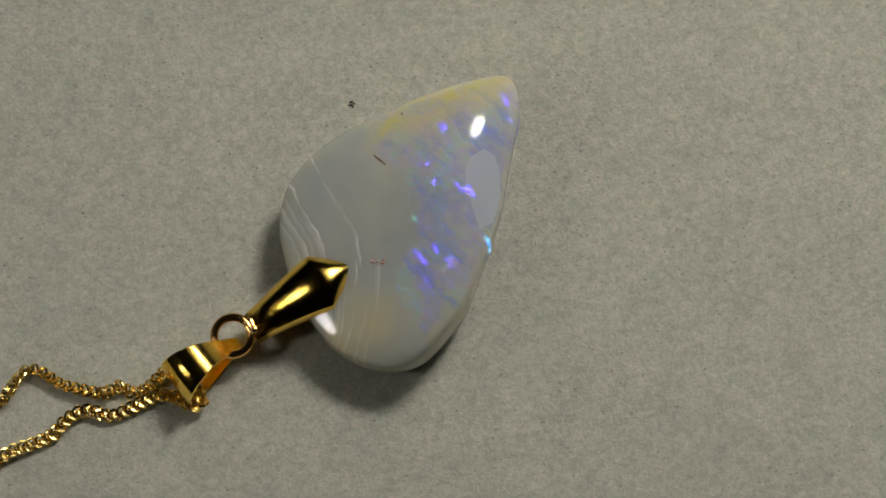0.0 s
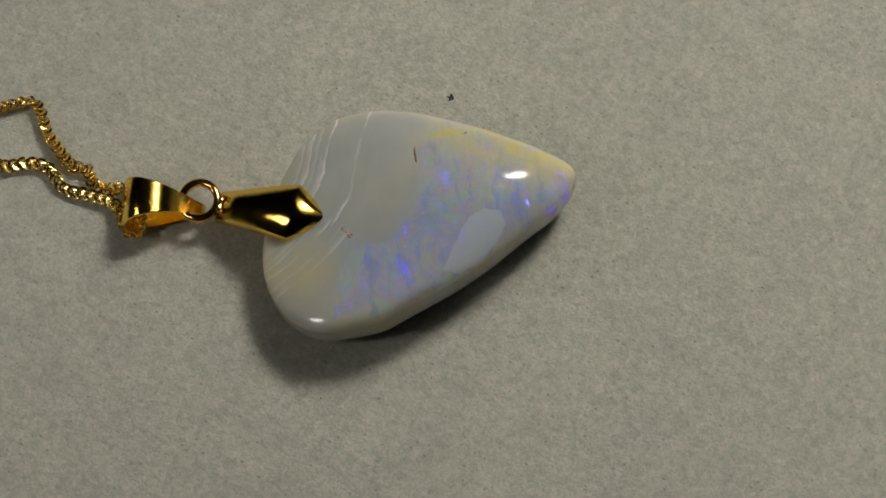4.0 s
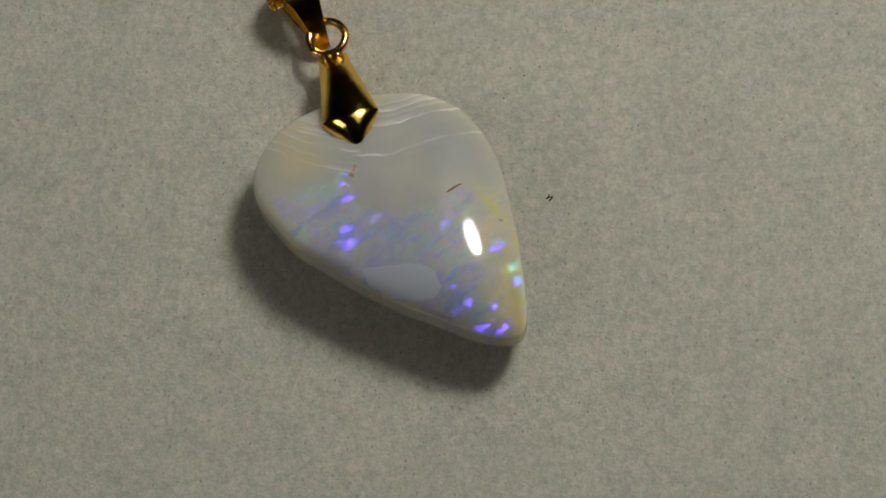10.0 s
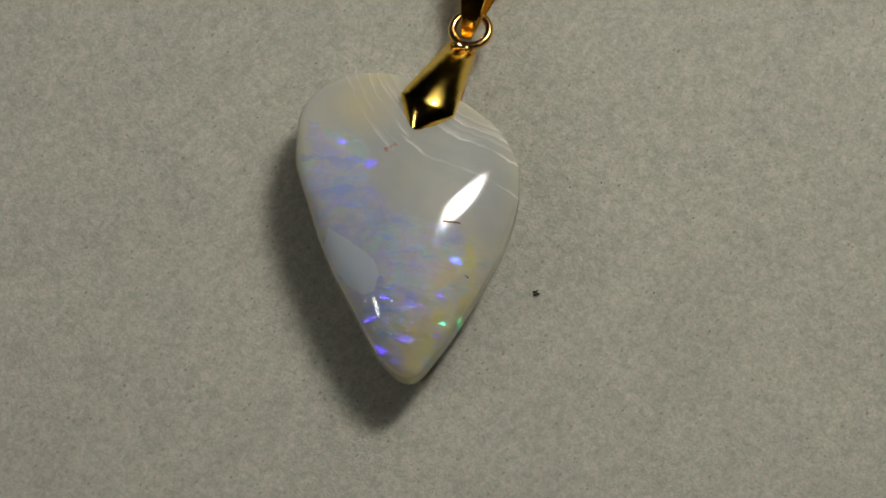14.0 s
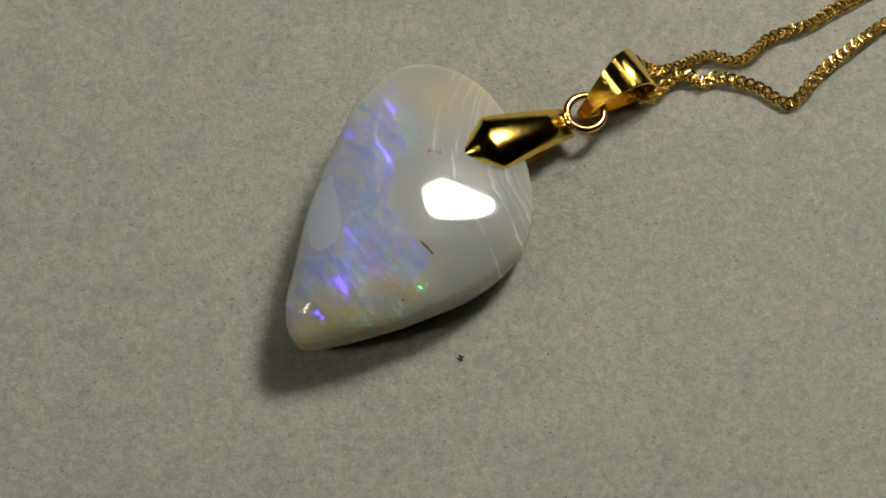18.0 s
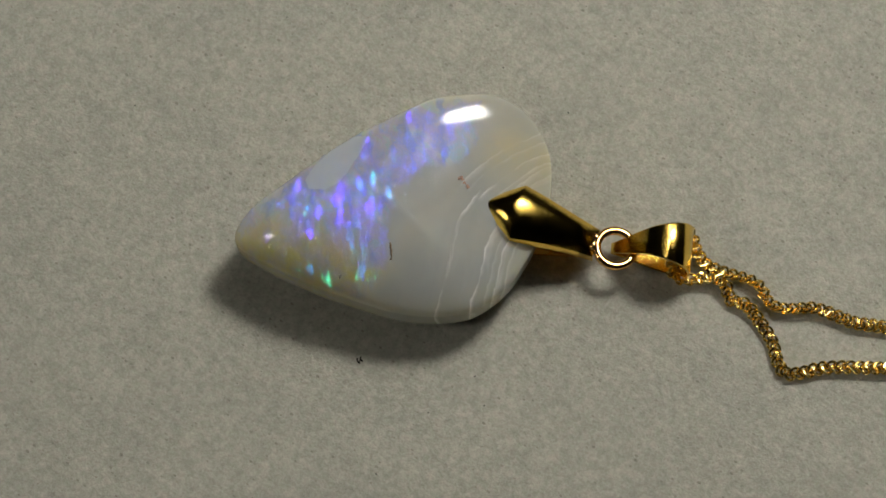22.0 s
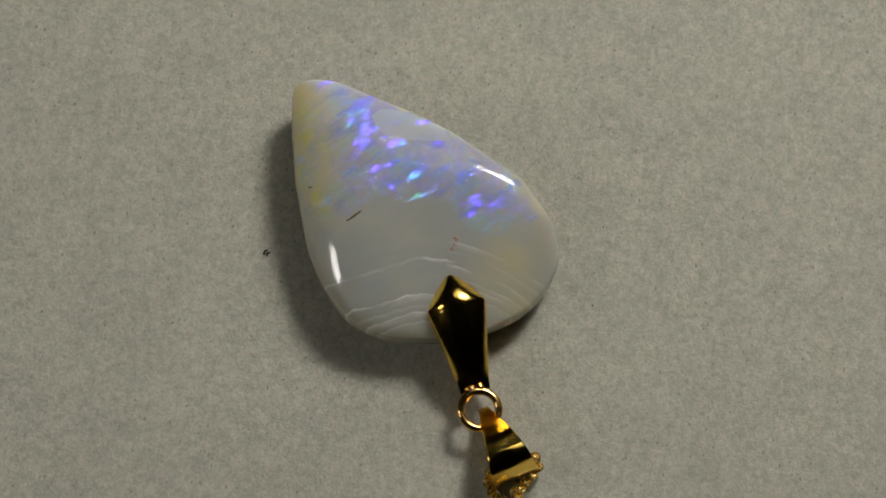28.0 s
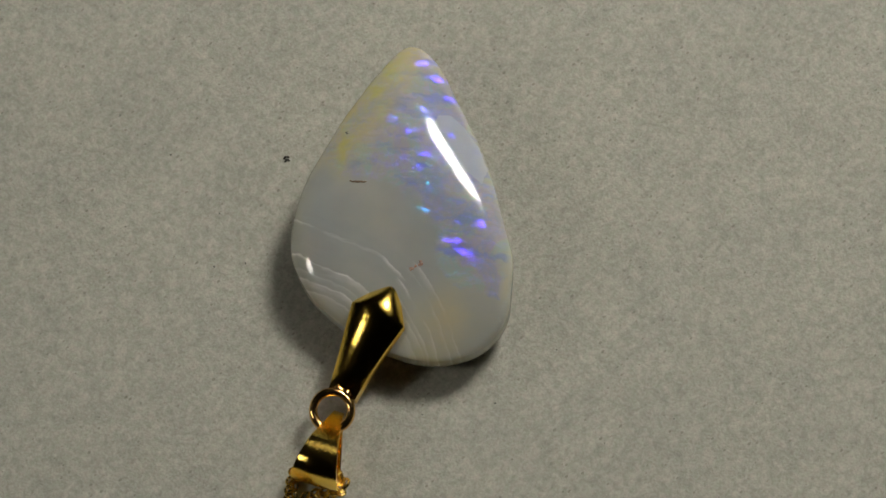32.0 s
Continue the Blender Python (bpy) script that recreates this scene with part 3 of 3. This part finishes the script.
# bundles of flakes in the stone by the second at which each faces the lamp: hue (violet, blue, green), place and size in millimetres
BUNDLES = {
    0: "v 1.8 3.3 0.51  v 2.5 3.1 0.43  v 2.9 1.3 0.43  v 4.7 0.7 0.51  v 5.6 0.3 0.60  v 1.5 0.2 0.43  v 3.2 -5.7 0.68  v 1.0 -5.6 0.51  v 2.1 -4.5 0.43  v 1.0 -7.6 0.34  b 6.6 -4.1 0.43  v 4.3 6.1 0.43  v 7.9 5.2 0.34  v 10.2 7.9 0.43  v 0.5 -4.7 0.43  g -0.9 -7.7 0.43  g 0.7 -1.7 0.51",
    7: "v 2.0 3.6 0.77  v 2.9 -5.1 0.77  v 3.6 -5.1 0.60  v -0.4 -5.4 0.43  v 9.0 5.8 0.43  v 3.4 8.1 0.43  g 4.6 10.0 0.51  v 9.8 9.8 0.34  v 1.4 -2.1 0.43  v 2.4 1.3 0.43  b -2.4 -5.8 0.43  v 5.2 4.3 0.34",
    10: "v 3.9 -4.4 0.60",
    9: "v 2.8 -5.0 0.77  v -0.2 -4.9 0.51  v 2.0 3.7 0.51  v 3.5 8.4 0.43  v 8.8 6.0 0.51  v 10.6 9.0 0.68  v 10.8 6.5 0.43  b 4.8 9.7 0.51  b 6.2 10.2 0.51  g 7.6 10.9 0.43  g 2.8 8.8 0.34  v -1.7 -5.6 0.34",
    12.9: "v 7.3 5.0 0.77  v 9.4 4.9 0.60  v 10.6 7.7 0.77  v 3.0 -5.4 0.51  v -0.5 -8.1 0.43  b 0.6 7.0 0.51  v 3.9 8.0 0.43  g 5.3 9.8 0.43  v 8.8 8.3 0.43  v 6.4 10.2 0.34  v -0.7 -4.9 0.43",
    19: "v 0.5 -9.1 0.51  v 1.2 -4.8 0.51  v 4.4 -6.9 0.43  v 0.9 -3.9 0.43  v 5.2 2.4 0.51  v 6.1 6.7 0.77  v 5.8 7.3 0.51  v 8.5 9.0 0.51  v 1.8 -5.8 0.34  v 4.6 0.6 0.34  v 2.6 1.5 0.34  v 2.8 4.6 0.34  v 6.0 -2.8 0.34",
    22.5: "v 8.7 3.9 0.60  v 7.2 5.2 0.51  v 5.5 5.1 0.51  v 4.9 3.6 0.68  v 2.3 2.2 0.68  v 5.0 7.0 0.43  g 3.9 10.4 0.60  g 1.5 9.3 0.51  g -0.2 7.6 0.51  v 4.6 2.9 0.51  b 4.0 1.0 0.60  b 1.5 0.2 0.51  v 4.0 -6.5 0.43  g 8.6 11.0 0.34  v 2.4 4.0 0.43",
    24.5: "v 8.6 4.7 0.77  b 6.6 5.5 0.77  v 4.8 3.1 0.68  v 3.8 4.3 0.68  v 1.6 2.4 0.77  v 2.3 2.9 0.68  v 5.7 -2.3 0.60  g 5.1 11.2 0.43  b 3.4 9.5 0.51  g 1.7 9.2 0.51  b -0.4 6.9 0.60  g -1.7 6.8 0.43  v 5.2 4.4 0.60  v 6.4 4.3 0.51  v 5.5 2.3 0.51  b 3.4 0.1 0.60  v 2.1 1.6 0.51  v 7.7 4.2 0.51  b 5.3 0.7 0.51  g 3.7 10.8 0.43",
    28: "v 10.7 8.3 0.60  v 9.4 4.4 0.68  b 7.7 5.0 0.77  v 5.9 3.8 0.68  v 5.1 1.5 0.60  v 2.9 1.6 0.60  v 2.6 2.9 0.51  b 2.4 -0.5 0.60  v 6.8 5.5 0.51  v 4.6 4.2 0.51  v 7.8 -0.8 0.43  g 0.8 -1.1 0.43  v -0.4 -5.7 0.43  v 1.2 1.4 0.43  v 1.1 -6.0 0.43",
    31.2: "v 10.1 8.5 0.60  v 10.0 6.6 0.60  v 9.4 4.7 0.60  v 7.0 5.0 0.68  v 4.8 4.3 0.60  v 4.2 1.8 0.51  v 2.9 1.5 0.60  v 3.5 -6.0 0.60  b 0.8 -1.7 0.51  v 0.7 -6.6 0.51  v 0.9 -7.7 0.43  v 0.4 -5.0 0.43  v 7.1 1.7 0.34",
}
FLASHES = []
for second, text in BUNDLES.items():
    turned = radians(13.2 - SPIN * second)
    for spot in text.split("  "):
        kind, *numbers = spot.split()
        x0, y0, size0 = map(float, numbers)
        FLASHES.append((x0, y0, size0 * (0.65 if kind == "g" else 1.0), 0.5 + 0.264 * math.cos(turned), 0.5 + 0.264 * math.sin(turned), {"v": 0.0, "b": 0.5, "g": 1.0}[kind]))


def bundle(x, y):
    """Tilt, strength and hue of the flake bundle at a place."""
    best, tone = (0.5, 0.5, 0.0), 0.0
    for px, py, size, nx, ny, hue in FLASHES:
        dx, dy = x - px, y - py
        if abs(dx) + abs(dy) > 4:
            continue
        along, across = 0.55 * dx - 0.835 * dy, 0.835 * dx + 0.55 * dy
        k = math.exp(-((along / (1.7 * size)) ** 2 + (across / (0.75 * size)) ** 2))
        if k > best[2]:
            best, tone = (nx, ny, k), hue
    return best, tone


def banding(x, y):
    """Place across the white growth bands beside the setting, 0 to 1 towards the neck."""
    bow = 0.40 * (math.sqrt((y + 4) ** 2 + 6) - math.sqrt(6))
    return max(0, min(1, (-x - bow - 2.4) / 10))


def stone_mesh(base):
    segments, steps = 300, 60
    bm = bmesh.new()
    rings = []
    for j in range(1, 2 * steps):
        s = -math.pi / 2 + math.pi * j / (2 * steps)
        ring = []
        for k in range(segments):
            a = k * math.tau / segments
            p = stone_power(a) if s > 0 else LOW_POWER
            u, v = math.cos(s) ** (2 / p), math.sin(abs(s)) ** (2 / p)
            r, rim = stone_radius(a) * u, stone_rim(a)
            x, y = r * math.cos(a), r * math.sin(a)
            z = rim + v * (stone_crown(x, y) - rim) if s > 0 else rim * (1 - v)
            ring.append(bm.verts.new((STONE_C[0] + x, STONE_C[1] + y, z)))
        rings.append(ring)
    for a, b in zip(rings, rings[1:]):
        for k in range(segments):
            bm.faces.new((a[k], a[(k + 1) % segments], b[(k + 1) % segments], b[k]))
    low, top = bm.verts.new((*STONE_C, 0)), bm.verts.new((*STONE_C, stone_crown(0, 0)))
    for k in range(segments):
        j = (k + 1) % segments
        bm.faces.new((low, rings[0][j], rings[0][k]))
        bm.faces.new((top, rings[-1][k], rings[-1][j]))
    layer = bm.verts.layers.float_color.new("zone")
    flakes = bm.verts.layers.float_color.new("flakes")
    tint = bm.verts.layers.float.new("flake_tone")
    mist = bm.verts.layers.float.new("mist")
    for v in bm.verts:
        x, y, z = v.co
        stain = max(math.exp(-(((x + 4.2) / 2.6) ** 2 + ((y + 9.6) / 2.4) ** 2)), 0.8 * math.exp(-(((x + 7.5) / 1.5) ** 2 + ((y + 11) / 2.0) ** 2)))
        lie, v[tint] = bundle(x, y)
        v[mist] = max(math.exp(-(((x - 3.2) / 2.2) ** 2 + ((y + 0.2) / 2.6) ** 2)), 0.6 * math.exp(-(((x - 1.8) / 2.0) ** 2 + ((y + 5.2) / 1.8) ** 2)), 0.5 * math.exp(-(((x - 8.6) / 1.6) ** 2 + ((y - 4.6) / 1.6) ** 2)))
        v[flakes] = (*lie, stain)
        play = inside(PLAY_ZONE, x, y, 1.2)
        edge = math.hypot(x - STONE_C[0], y - STONE_C[1]) / stone_radius(math.atan2(y - STONE_C[1], x - STONE_C[0]))
        yellow = max(0.25 * max(0, min(1, (edge - 0.8) / 0.2)), inside(YELLOW_ZONE, x, y, 2.2), 0.75 * inside(RIM_ZONE, x, y, 1.5))
        v[layer] = (play, yellow, inside(PATCH_ZONE, x, y, 0.8), banding(x, y))
    for v in bm.verts:
        v.co = v.co * MM - Vector(base)
    return bm


def sliver(bm, a, b, width, base, lift=0.03, kink=0.15):
    """A thin flat chip lying on the stone from a to b, in millimetres."""
    a, b = Vector((*a, 0)), Vector((*b, 0))
    side = Vector((0, 0, 1)).cross(b - a).normalized()
    rows = []
    for i in range(7):
        u = i / 6
        w = width * (0.35 + 0.65 * math.sin(math.pi * (0.12 + 0.76 * u))) * random.uniform(0.6, 1.2)
        c = a.lerp(b, u) + side * random.uniform(-kink, kink)
        rows.append([c - side * w / 2, c + side * w / 2])
    top = [[bm.verts.new(Vector((q.x, q.y, stone_height(q.x, q.y) + lift)) * MM - Vector(base)) for q in r] for r in rows]
    low = [[bm.verts.new(Vector((q.x, q.y, stone_height(q.x, q.y) - 0.1)) * MM - Vector(base)) for q in r] for r in rows]
    for i in range(6):
        bm.faces.new((top[i][0], top[i][1], top[i + 1][1], top[i + 1][0]))
        bm.faces.new((low[i][0], top[i][0], top[i + 1][0], low[i + 1][0]))
        bm.faces.new((low[i][1], top[i][1], top[i + 1][1], low[i + 1][1]))
    bm.faces.new((low[0][0], low[0][1], top[0][1], top[0][0]))
    bm.faces.new((low[6][0], low[6][1], top[6][1], top[6][0]))


def at(p, base):
    return Vector(p) * MM - Vector(base)


def pendant():
    base = Vector((STONE_C[0] * MM, STONE_C[1] * MM, 0))
    root = tagged(new("opal_pendant"), "heart-shaped white opal pendant with blue flashes and a gold hanger", "pendant")
    root.location = base
    stone = part("stone", stone_mesh(base), OPAL, root, "polished milky white opal with violet-blue play of colour")
    bm = bmesh.new()
    sliver(bm, (-2.05, 4.83), (-1.12, 3.62), 0.2, base, kink=0.08)
    part("inclusion", bm, BROWN, stone, "thin brown crack-shaped inclusion")
    bm = bmesh.new()
    for a, b, w in (((-3.65, -4.55), (-3.3, -4.62), 0.3), ((-3.2, -4.72), (-2.95, -4.6), 0.22), ((-2.85, -4.78), (-2.45, -4.95), 0.34), ((-2.6, -4.62), (-2.35, -4.72), 0.16)):
        sliver(bm, a, b, w, base, lift=0.015, kink=0.06)
    part("inclusion", bm, RUST, stone, "short rust-brown inclusion")
    bm = bmesh.new()
    sliver(bm, (0.82, 8.32), (1.02, 8.46), 0.15, base)
    part("inclusion", bm, SOOT, stone, "tiny dark inclusion")
    hanger_plate(root, base)
    jump_ring(root, base)
    bail(root, base)
    return root


def hanger_plate(root, base):
    """The kite-shaped gold plate that grips the stone's top: a rounded body, a two-sided tip, deep side walls; with its back prong."""
    neck, tip = Vector((-14.9, -7.65, 3.2)), Vector((-4.9, -4.2, 6.3))
    side = Vector((0, 0, 1)).cross(tip - neck).normalized()
    bm = bmesh.new()
    n, m, shoulder = 58, 24, 0.665
    grid, skirt = [], []
    for i in range(n + 1):
        s = shoulder * i / 40 if i <= 40 else shoulder + (1 - shoulder) * (i - 40) / (n - 40)
        k = max(0, (s - shoulder) / (1 - shoulder))
        w = 1.28 + 1.24 * (s / shoulder) ** 1.2 if s <= shoulder else 2.52 * (1 - k) + 0.22 * k
        c = neck.lerp(tip, s)
        c.z = 2.75 + 3.3 * math.sin(min(1, s / 0.8) * math.pi / 2) - 0.75 * k ** 1.7
        crown = 1.05 * min(1, 0.45 + 4 * s) * min(1, 0.6 + 0.4 * s / shoulder) * (1 - 0.55 * k ** 1.6)
        power = 2.3
        row = [c + side * (w * v) + Vector((0, 0, crown * (1 - abs(v) ** power))) for v in [math.sin(j / m * math.pi - math.pi / 2) for j in range(m + 1)]]
        grid.append([bm.verts.new(at(q, base)) for q in row])
        deep = 1.15 - 0.65 * k
        skirt.append([bm.verts.new(at(q + side * (w * f * 0.05) - Vector((0, 0, deep)), base)) for q, f in ((row[0], -1), (row[-1], 1))])
    for i in range(n):
        for k in range(m):
            bm.faces.new((grid[i][k], grid[i][k + 1], grid[i + 1][k + 1], grid[i + 1][k]))
        bm.faces.new((skirt[i][0], grid[i][0], grid[i + 1][0], skirt[i + 1][0]))
        bm.faces.new((grid[i][m], skirt[i][1], skirt[i + 1][1], grid[i + 1][m]))
        bm.faces.new((skirt[i][0], skirt[i][1], skirt[i + 1][1], skirt[i + 1][0]))
    bm.faces.new((*grid[0], skirt[0][1], skirt[0][0]))
    bm.faces.new((*grid[n], skirt[n][1], skirt[n][0]))
    edges = [e for e in bm.edges if len(e.link_faces) == 2 and e.calc_face_angle(0) > 0.55]
    bmesh.ops.bevel(bm, geom=edges, offset=0.00007, segments=2, affect="EDGES")
    ob = part("hanger_plate", bm, GOLD, root, "kite-shaped domed gold plate")
    ob.data.set_sharp_from_angle(angle=radians(42))
    # back prong, a narrow pitted strip that runs under the stone
    bm = bmesh.new()
    rng = random.Random(8)
    rows = []
    for i in range(25):
        s = i / 24
        c = Vector((-14.7, -7.6, 2.6)).lerp(Vector((-7.0, -5.0, 0.7)), s) + side * (0.55 * s)
        w = 1.25 + 0.75 * s
        rows.append([bm.verts.new(at(c + side * (w * v) + Vector((0, 0, h + rng.uniform(-0.04, 0.04))), base)) for v, h in ((-1, 0), (-0.4, 0.05), (0.4, 0.05), (1, 0), (1, -0.4), (-1, -0.4))])
    for a, b in zip(rows, rows[1:]):
        for k in range(6):
            bm.faces.new((a[k], a[(k + 1) % 6], b[(k + 1) % 6], b[k]))
    bm.faces.new(rows[0])
    bm.faces.new(rows[-1])
    part("back_prong", bm, RED_REFLECTION_GOLD, root, "narrow gold prong behind the stone", False)
    # a rolled knuckle that closes round the jump ring
    bm = bmesh.new()
    along = Vector((tip.x - neck.x, tip.y - neck.y, 0)).normalized()
    c = neck + along * 0.15 + Vector((0, 0, -0.25))
    path = [at(c + side * (0.75 * (k / 6 * 2 - 1)), base) for k in range(7)]
    sweep(bm, path, [r * MM for r in (0.42, 0.55, 0.5, 0.46, 0.5, 0.55, 0.42)], 14)
    part("knuckle", bm, RED_REFLECTION_GOLD, root)


def jump_ring(root, base):
    bm = bmesh.new()
    m = pose(0, 0, 0, 8, -6, 0)
    c = Vector((-16.55, -8.2, 2.85))
    path = [at(c + m @ Vector((1.65 * math.cos(a), 1.65 * math.sin(a), 0)), base) for a in [k * math.tau / 40 for k in range(40)]]
    sweep(bm, path, 0.38 * MM, 14, True)
    part("jump_ring", bm, RED_REFLECTION_GOLD, root, "round gold wire ring")


def bail(root, base):
    """A tapered band bent into a drop-shaped loop, which the chain runs through."""
    start, end = Vector((-16.35, -8.55, 0)), Vector((-22.1, -11.85, 0))
    along = (end - start).normalized()
    length = (end - start).length
    side = Vector((0, 0, 1)).cross(along)
    outline = smooth_path([(-0.25, 0, 1.4), (0.0, 0, 1.7), (1.1, 0, 2.78), (2.2, 0, 3.82), (3.0, 0, 4.5), (3.6, 0, 4.82), (4.4, 0, 4.93), (5.2, 0, 4.8), (5.95, 0, 4.25), (6.4, 0, 3.4), (6.55, 0, 2.5), (6.3, 0, 1.4), (5.4, 0, 0.65), (4.2, 0, 0.45), (2.4, 0, 0.75), (0.9, 0, 1.15), (0.0, 0, 1.2), (-0.25, 0, 1.4)], 0.22)
    if (outline[-1] - outline[0]).length < 0.15:
        outline.pop()
    bm = bmesh.new()
    n = len(outline)
    rows = []
    for i, p in enumerate(outline):
        t = (outline[(i + 1) % n] - outline[i - 1]).normalized()
        normal = Vector((t.z, 0, -t.x))
        u = max(0, min(1, p.x / 6.6))
        w = 0.5 + 1.6 * u ** 0.95
        row = []
        for v, h in ((-1, -0.10), (-1, 0.10), (-0.94, 0.17), (0.94, 0.17), (1, 0.10), (1, -0.10), (0.94, -0.17), (-0.94, -0.17)):
            q = p - normal * h
            row.append(bm.verts.new(at(start + along * q.x + side * (w * v) + Vector((0, 0, q.z)), base)))
        rows.append(row)
    for i in range(n):
        a, b = rows[i], rows[(i + 1) % n]
        for k in range(8):
            bm.faces.new((a[k], a[(k + 1) % 8], b[(k + 1) % 8], b[k]))
    ob = part("bail", bm, GOLD, root, "tapered gold band bent to a loop")
    for poly in ob.data.polygons:
        poly.use_smooth = True
    ob.data.set_sharp_from_angle(angle=radians(35))


# ---- the chain ----
CHAIN = [(-62, -26, 0.6), (-55, -22.5, 0.6), (-48, -19.8, 0.6), (-41.5, -17.0, 0.6), (-39.2, -16.0, 0.6), (-37.2, -15.0, 0.65), (-35.3, -14.6, 0.6), (-33.5, -14.1, 0.6), (-32.2, -13.0, 0.7),
         (-30.9, -12.35, 0.6), (-29.7, -12.4, 0.7), (-28.9, -12.9, 0.7), (-27.7, -13.1, 0.6), (-25.3, -12.35, 0.7), (-23.6, -12.0, 0.9), (-22.2, -12.5, 1.0), (-20.9, -13.5, 1.0), (-20.0, -13.2, 1.25),
         (-20.2, -12.0, 1.5), (-20.9, -10.8, 1.4), (-21.5, -9.8, 1.1), (-22.4, -9.6, 0.8), (-23.6, -10.4, 0.7), (-24.7, -11.3, 0.9), (-26.0, -11.4, 0.8), (-27.2, -10.6, 0.6), (-28.5, -11.0, 0.6), (-30.4, -10.4, 0.6),
         (-32.2, -9.6, 0.6), (-33.6, -8.4, 0.6), (-34.8, -7.85, 0.6), (-35.9, -8.6, 0.6), (-37.4, -10.2, 0.6), (-40.0, -12.0, 0.6), (-44.3, -14.6, 0.6), (-50, -17.2, 0.6), (-57, -20.5, 0.6), (-63, -24, 0.6), (-62.5, -26, 0.6)]


def chain():
    base = Vector((-26 * MM, -12 * MM, 0))
    root = tagged(new("necklace_chain"), "fine twisted gold curb chain lying in two strands", "chain")
    root.location = base
    bm = bmesh.new()
    path = [Vector((0.45 * MM * math.cos(a), 0.37 * MM * math.sin(a), 0.05 * MM * math.sin(2 * a))) for a in [k * math.tau / 12 for k in range(12)]]
    sweep(bm, path, 0.14 * MM, 8, True)
    for v in bm.verts:          # faces cut flat, as on a diamond-cut chain
        v.co.z = max(-0.125 * MM, min(0.125 * MM, v.co.z))
    me = mesh_from("link", bm, GOLD_LINK, False)
    pts = smooth_path(CHAIN, 0.41)
    for i, p in enumerate(pts):
        t = pts[min(i + 1, len(pts) - 1)] - pts[max(i - 1, 0)]
        if t.length < 1e-6:
            continue
        q = t.to_track_quat("X", "Z").to_matrix().to_4x4()
        roll = 25 * math.sin(i * 0.09) + random.uniform(-4, 4)
        way = 1 if i % 2 else -1
        ob = new("link", me)
        ob.parent = root
        ob.matrix_basis = Matrix.Translation(at(p, base)) @ q @ pose(0, 0, 0, roll, 0, 0) @ pose(0, way * 0.14 * MM, 0, way * 24 + random.uniform(-4, 4), 16 + random.uniform(-4, 4), way * 28 + random.uniform(-4, 4))
    return root


# ---- lint on the felt ----
LINT = [(13.7, -6.7), (-10.6, 19.8), (26.9, 4.5), (-18.0, 17.6), (14.9, -2.0), (-11.15, 12.7), (-12.6, 7.7), (4.9, -28.7), (-1.9, 38.1), (-11.4, 25.7), (-14.8, 9.4), (1.8, -17.1), (3.1, 18.0), (-5.4, -16.9), (-10.7, -13.2), (20.6, -10.0)]


def lint():
    rng = random.Random(4)
    bm = bmesh.new()
    spots = [(x, y, 0.075) for x, y in LINT]
    while len(spots) < 150:
        x, y = rng.uniform(-52, 52), rng.uniform(-52, 52)
        if 17 < math.hypot(x, y) < 52:
            spots.append((x, y, rng.uniform(0.02, 0.045)))
    for x, y, r in spots:
        res = bmesh.ops.create_icosphere(bm, subdivisions=1, radius=1.0)
        m = pose(x * MM, y * MM, 0.02 * MM, 0, 0, rng.uniform(0, 180)) @ Matrix.Diagonal((r * MM * rng.uniform(1, 1.8), r * MM * rng.uniform(0.6, 1), 0.05 * MM, 1))
        bmesh.ops.transform(bm, matrix=m, verts=res["verts"])
    return thing("lint", bm, SOOT, "tiny dark lint specks scattered over the felt", "lint", (0, 0, 0), "stuff")


def flake():
    """A small dark curled shred beside the stone."""
    c = Vector((-3.47, 12.23, 0.08))
    bm = bmesh.new()
    for off, length in ((-0.15, 0.21), (0.16, 0.24)):
        path = [(c + pose(0, 0, 0, 0, 0, 62) @ Vector((off + 0.10 * math.sin(u * 3), length * (u * 2 - 1), 0.16 * math.sin(math.pi * u)))) * MM for u in [k / 8 for k in range(9)]]
        sweep(bm, path, 0.075 * MM, 8)
    path = [(c + pose(0, 0, 0, 0, 0, 62) @ Vector((0.2 * (u * 2 - 1), -0.22 + 0.44 * u, 0.05))) * MM for u in (0, 0.25, 0.5, 0.75, 1)]
    sweep(bm, path, 0.045 * MM, 6)
    return thing("flake", bm, SHRED, "small dark curled shred lying on the felt", "debris", (c.x * MM, c.y * MM, 0))


PLATTER = turntable()
PENDANT = pendant()
NECKLACE = chain()
LINT_BITS = lint()
FLAKE = flake()


# ---- everything on the platter turns with it ----
def motions():
    for ob in (PLATTER, PENDANT, NECKLACE, LINT_BITS, FLAKE):
        rest = Matrix.Translation(ob.location)
        walk(ob, [(t, pose(0, 0, 0, 0, 0, SPIN * t) @ rest) for t in range(0, 33)])


motions()
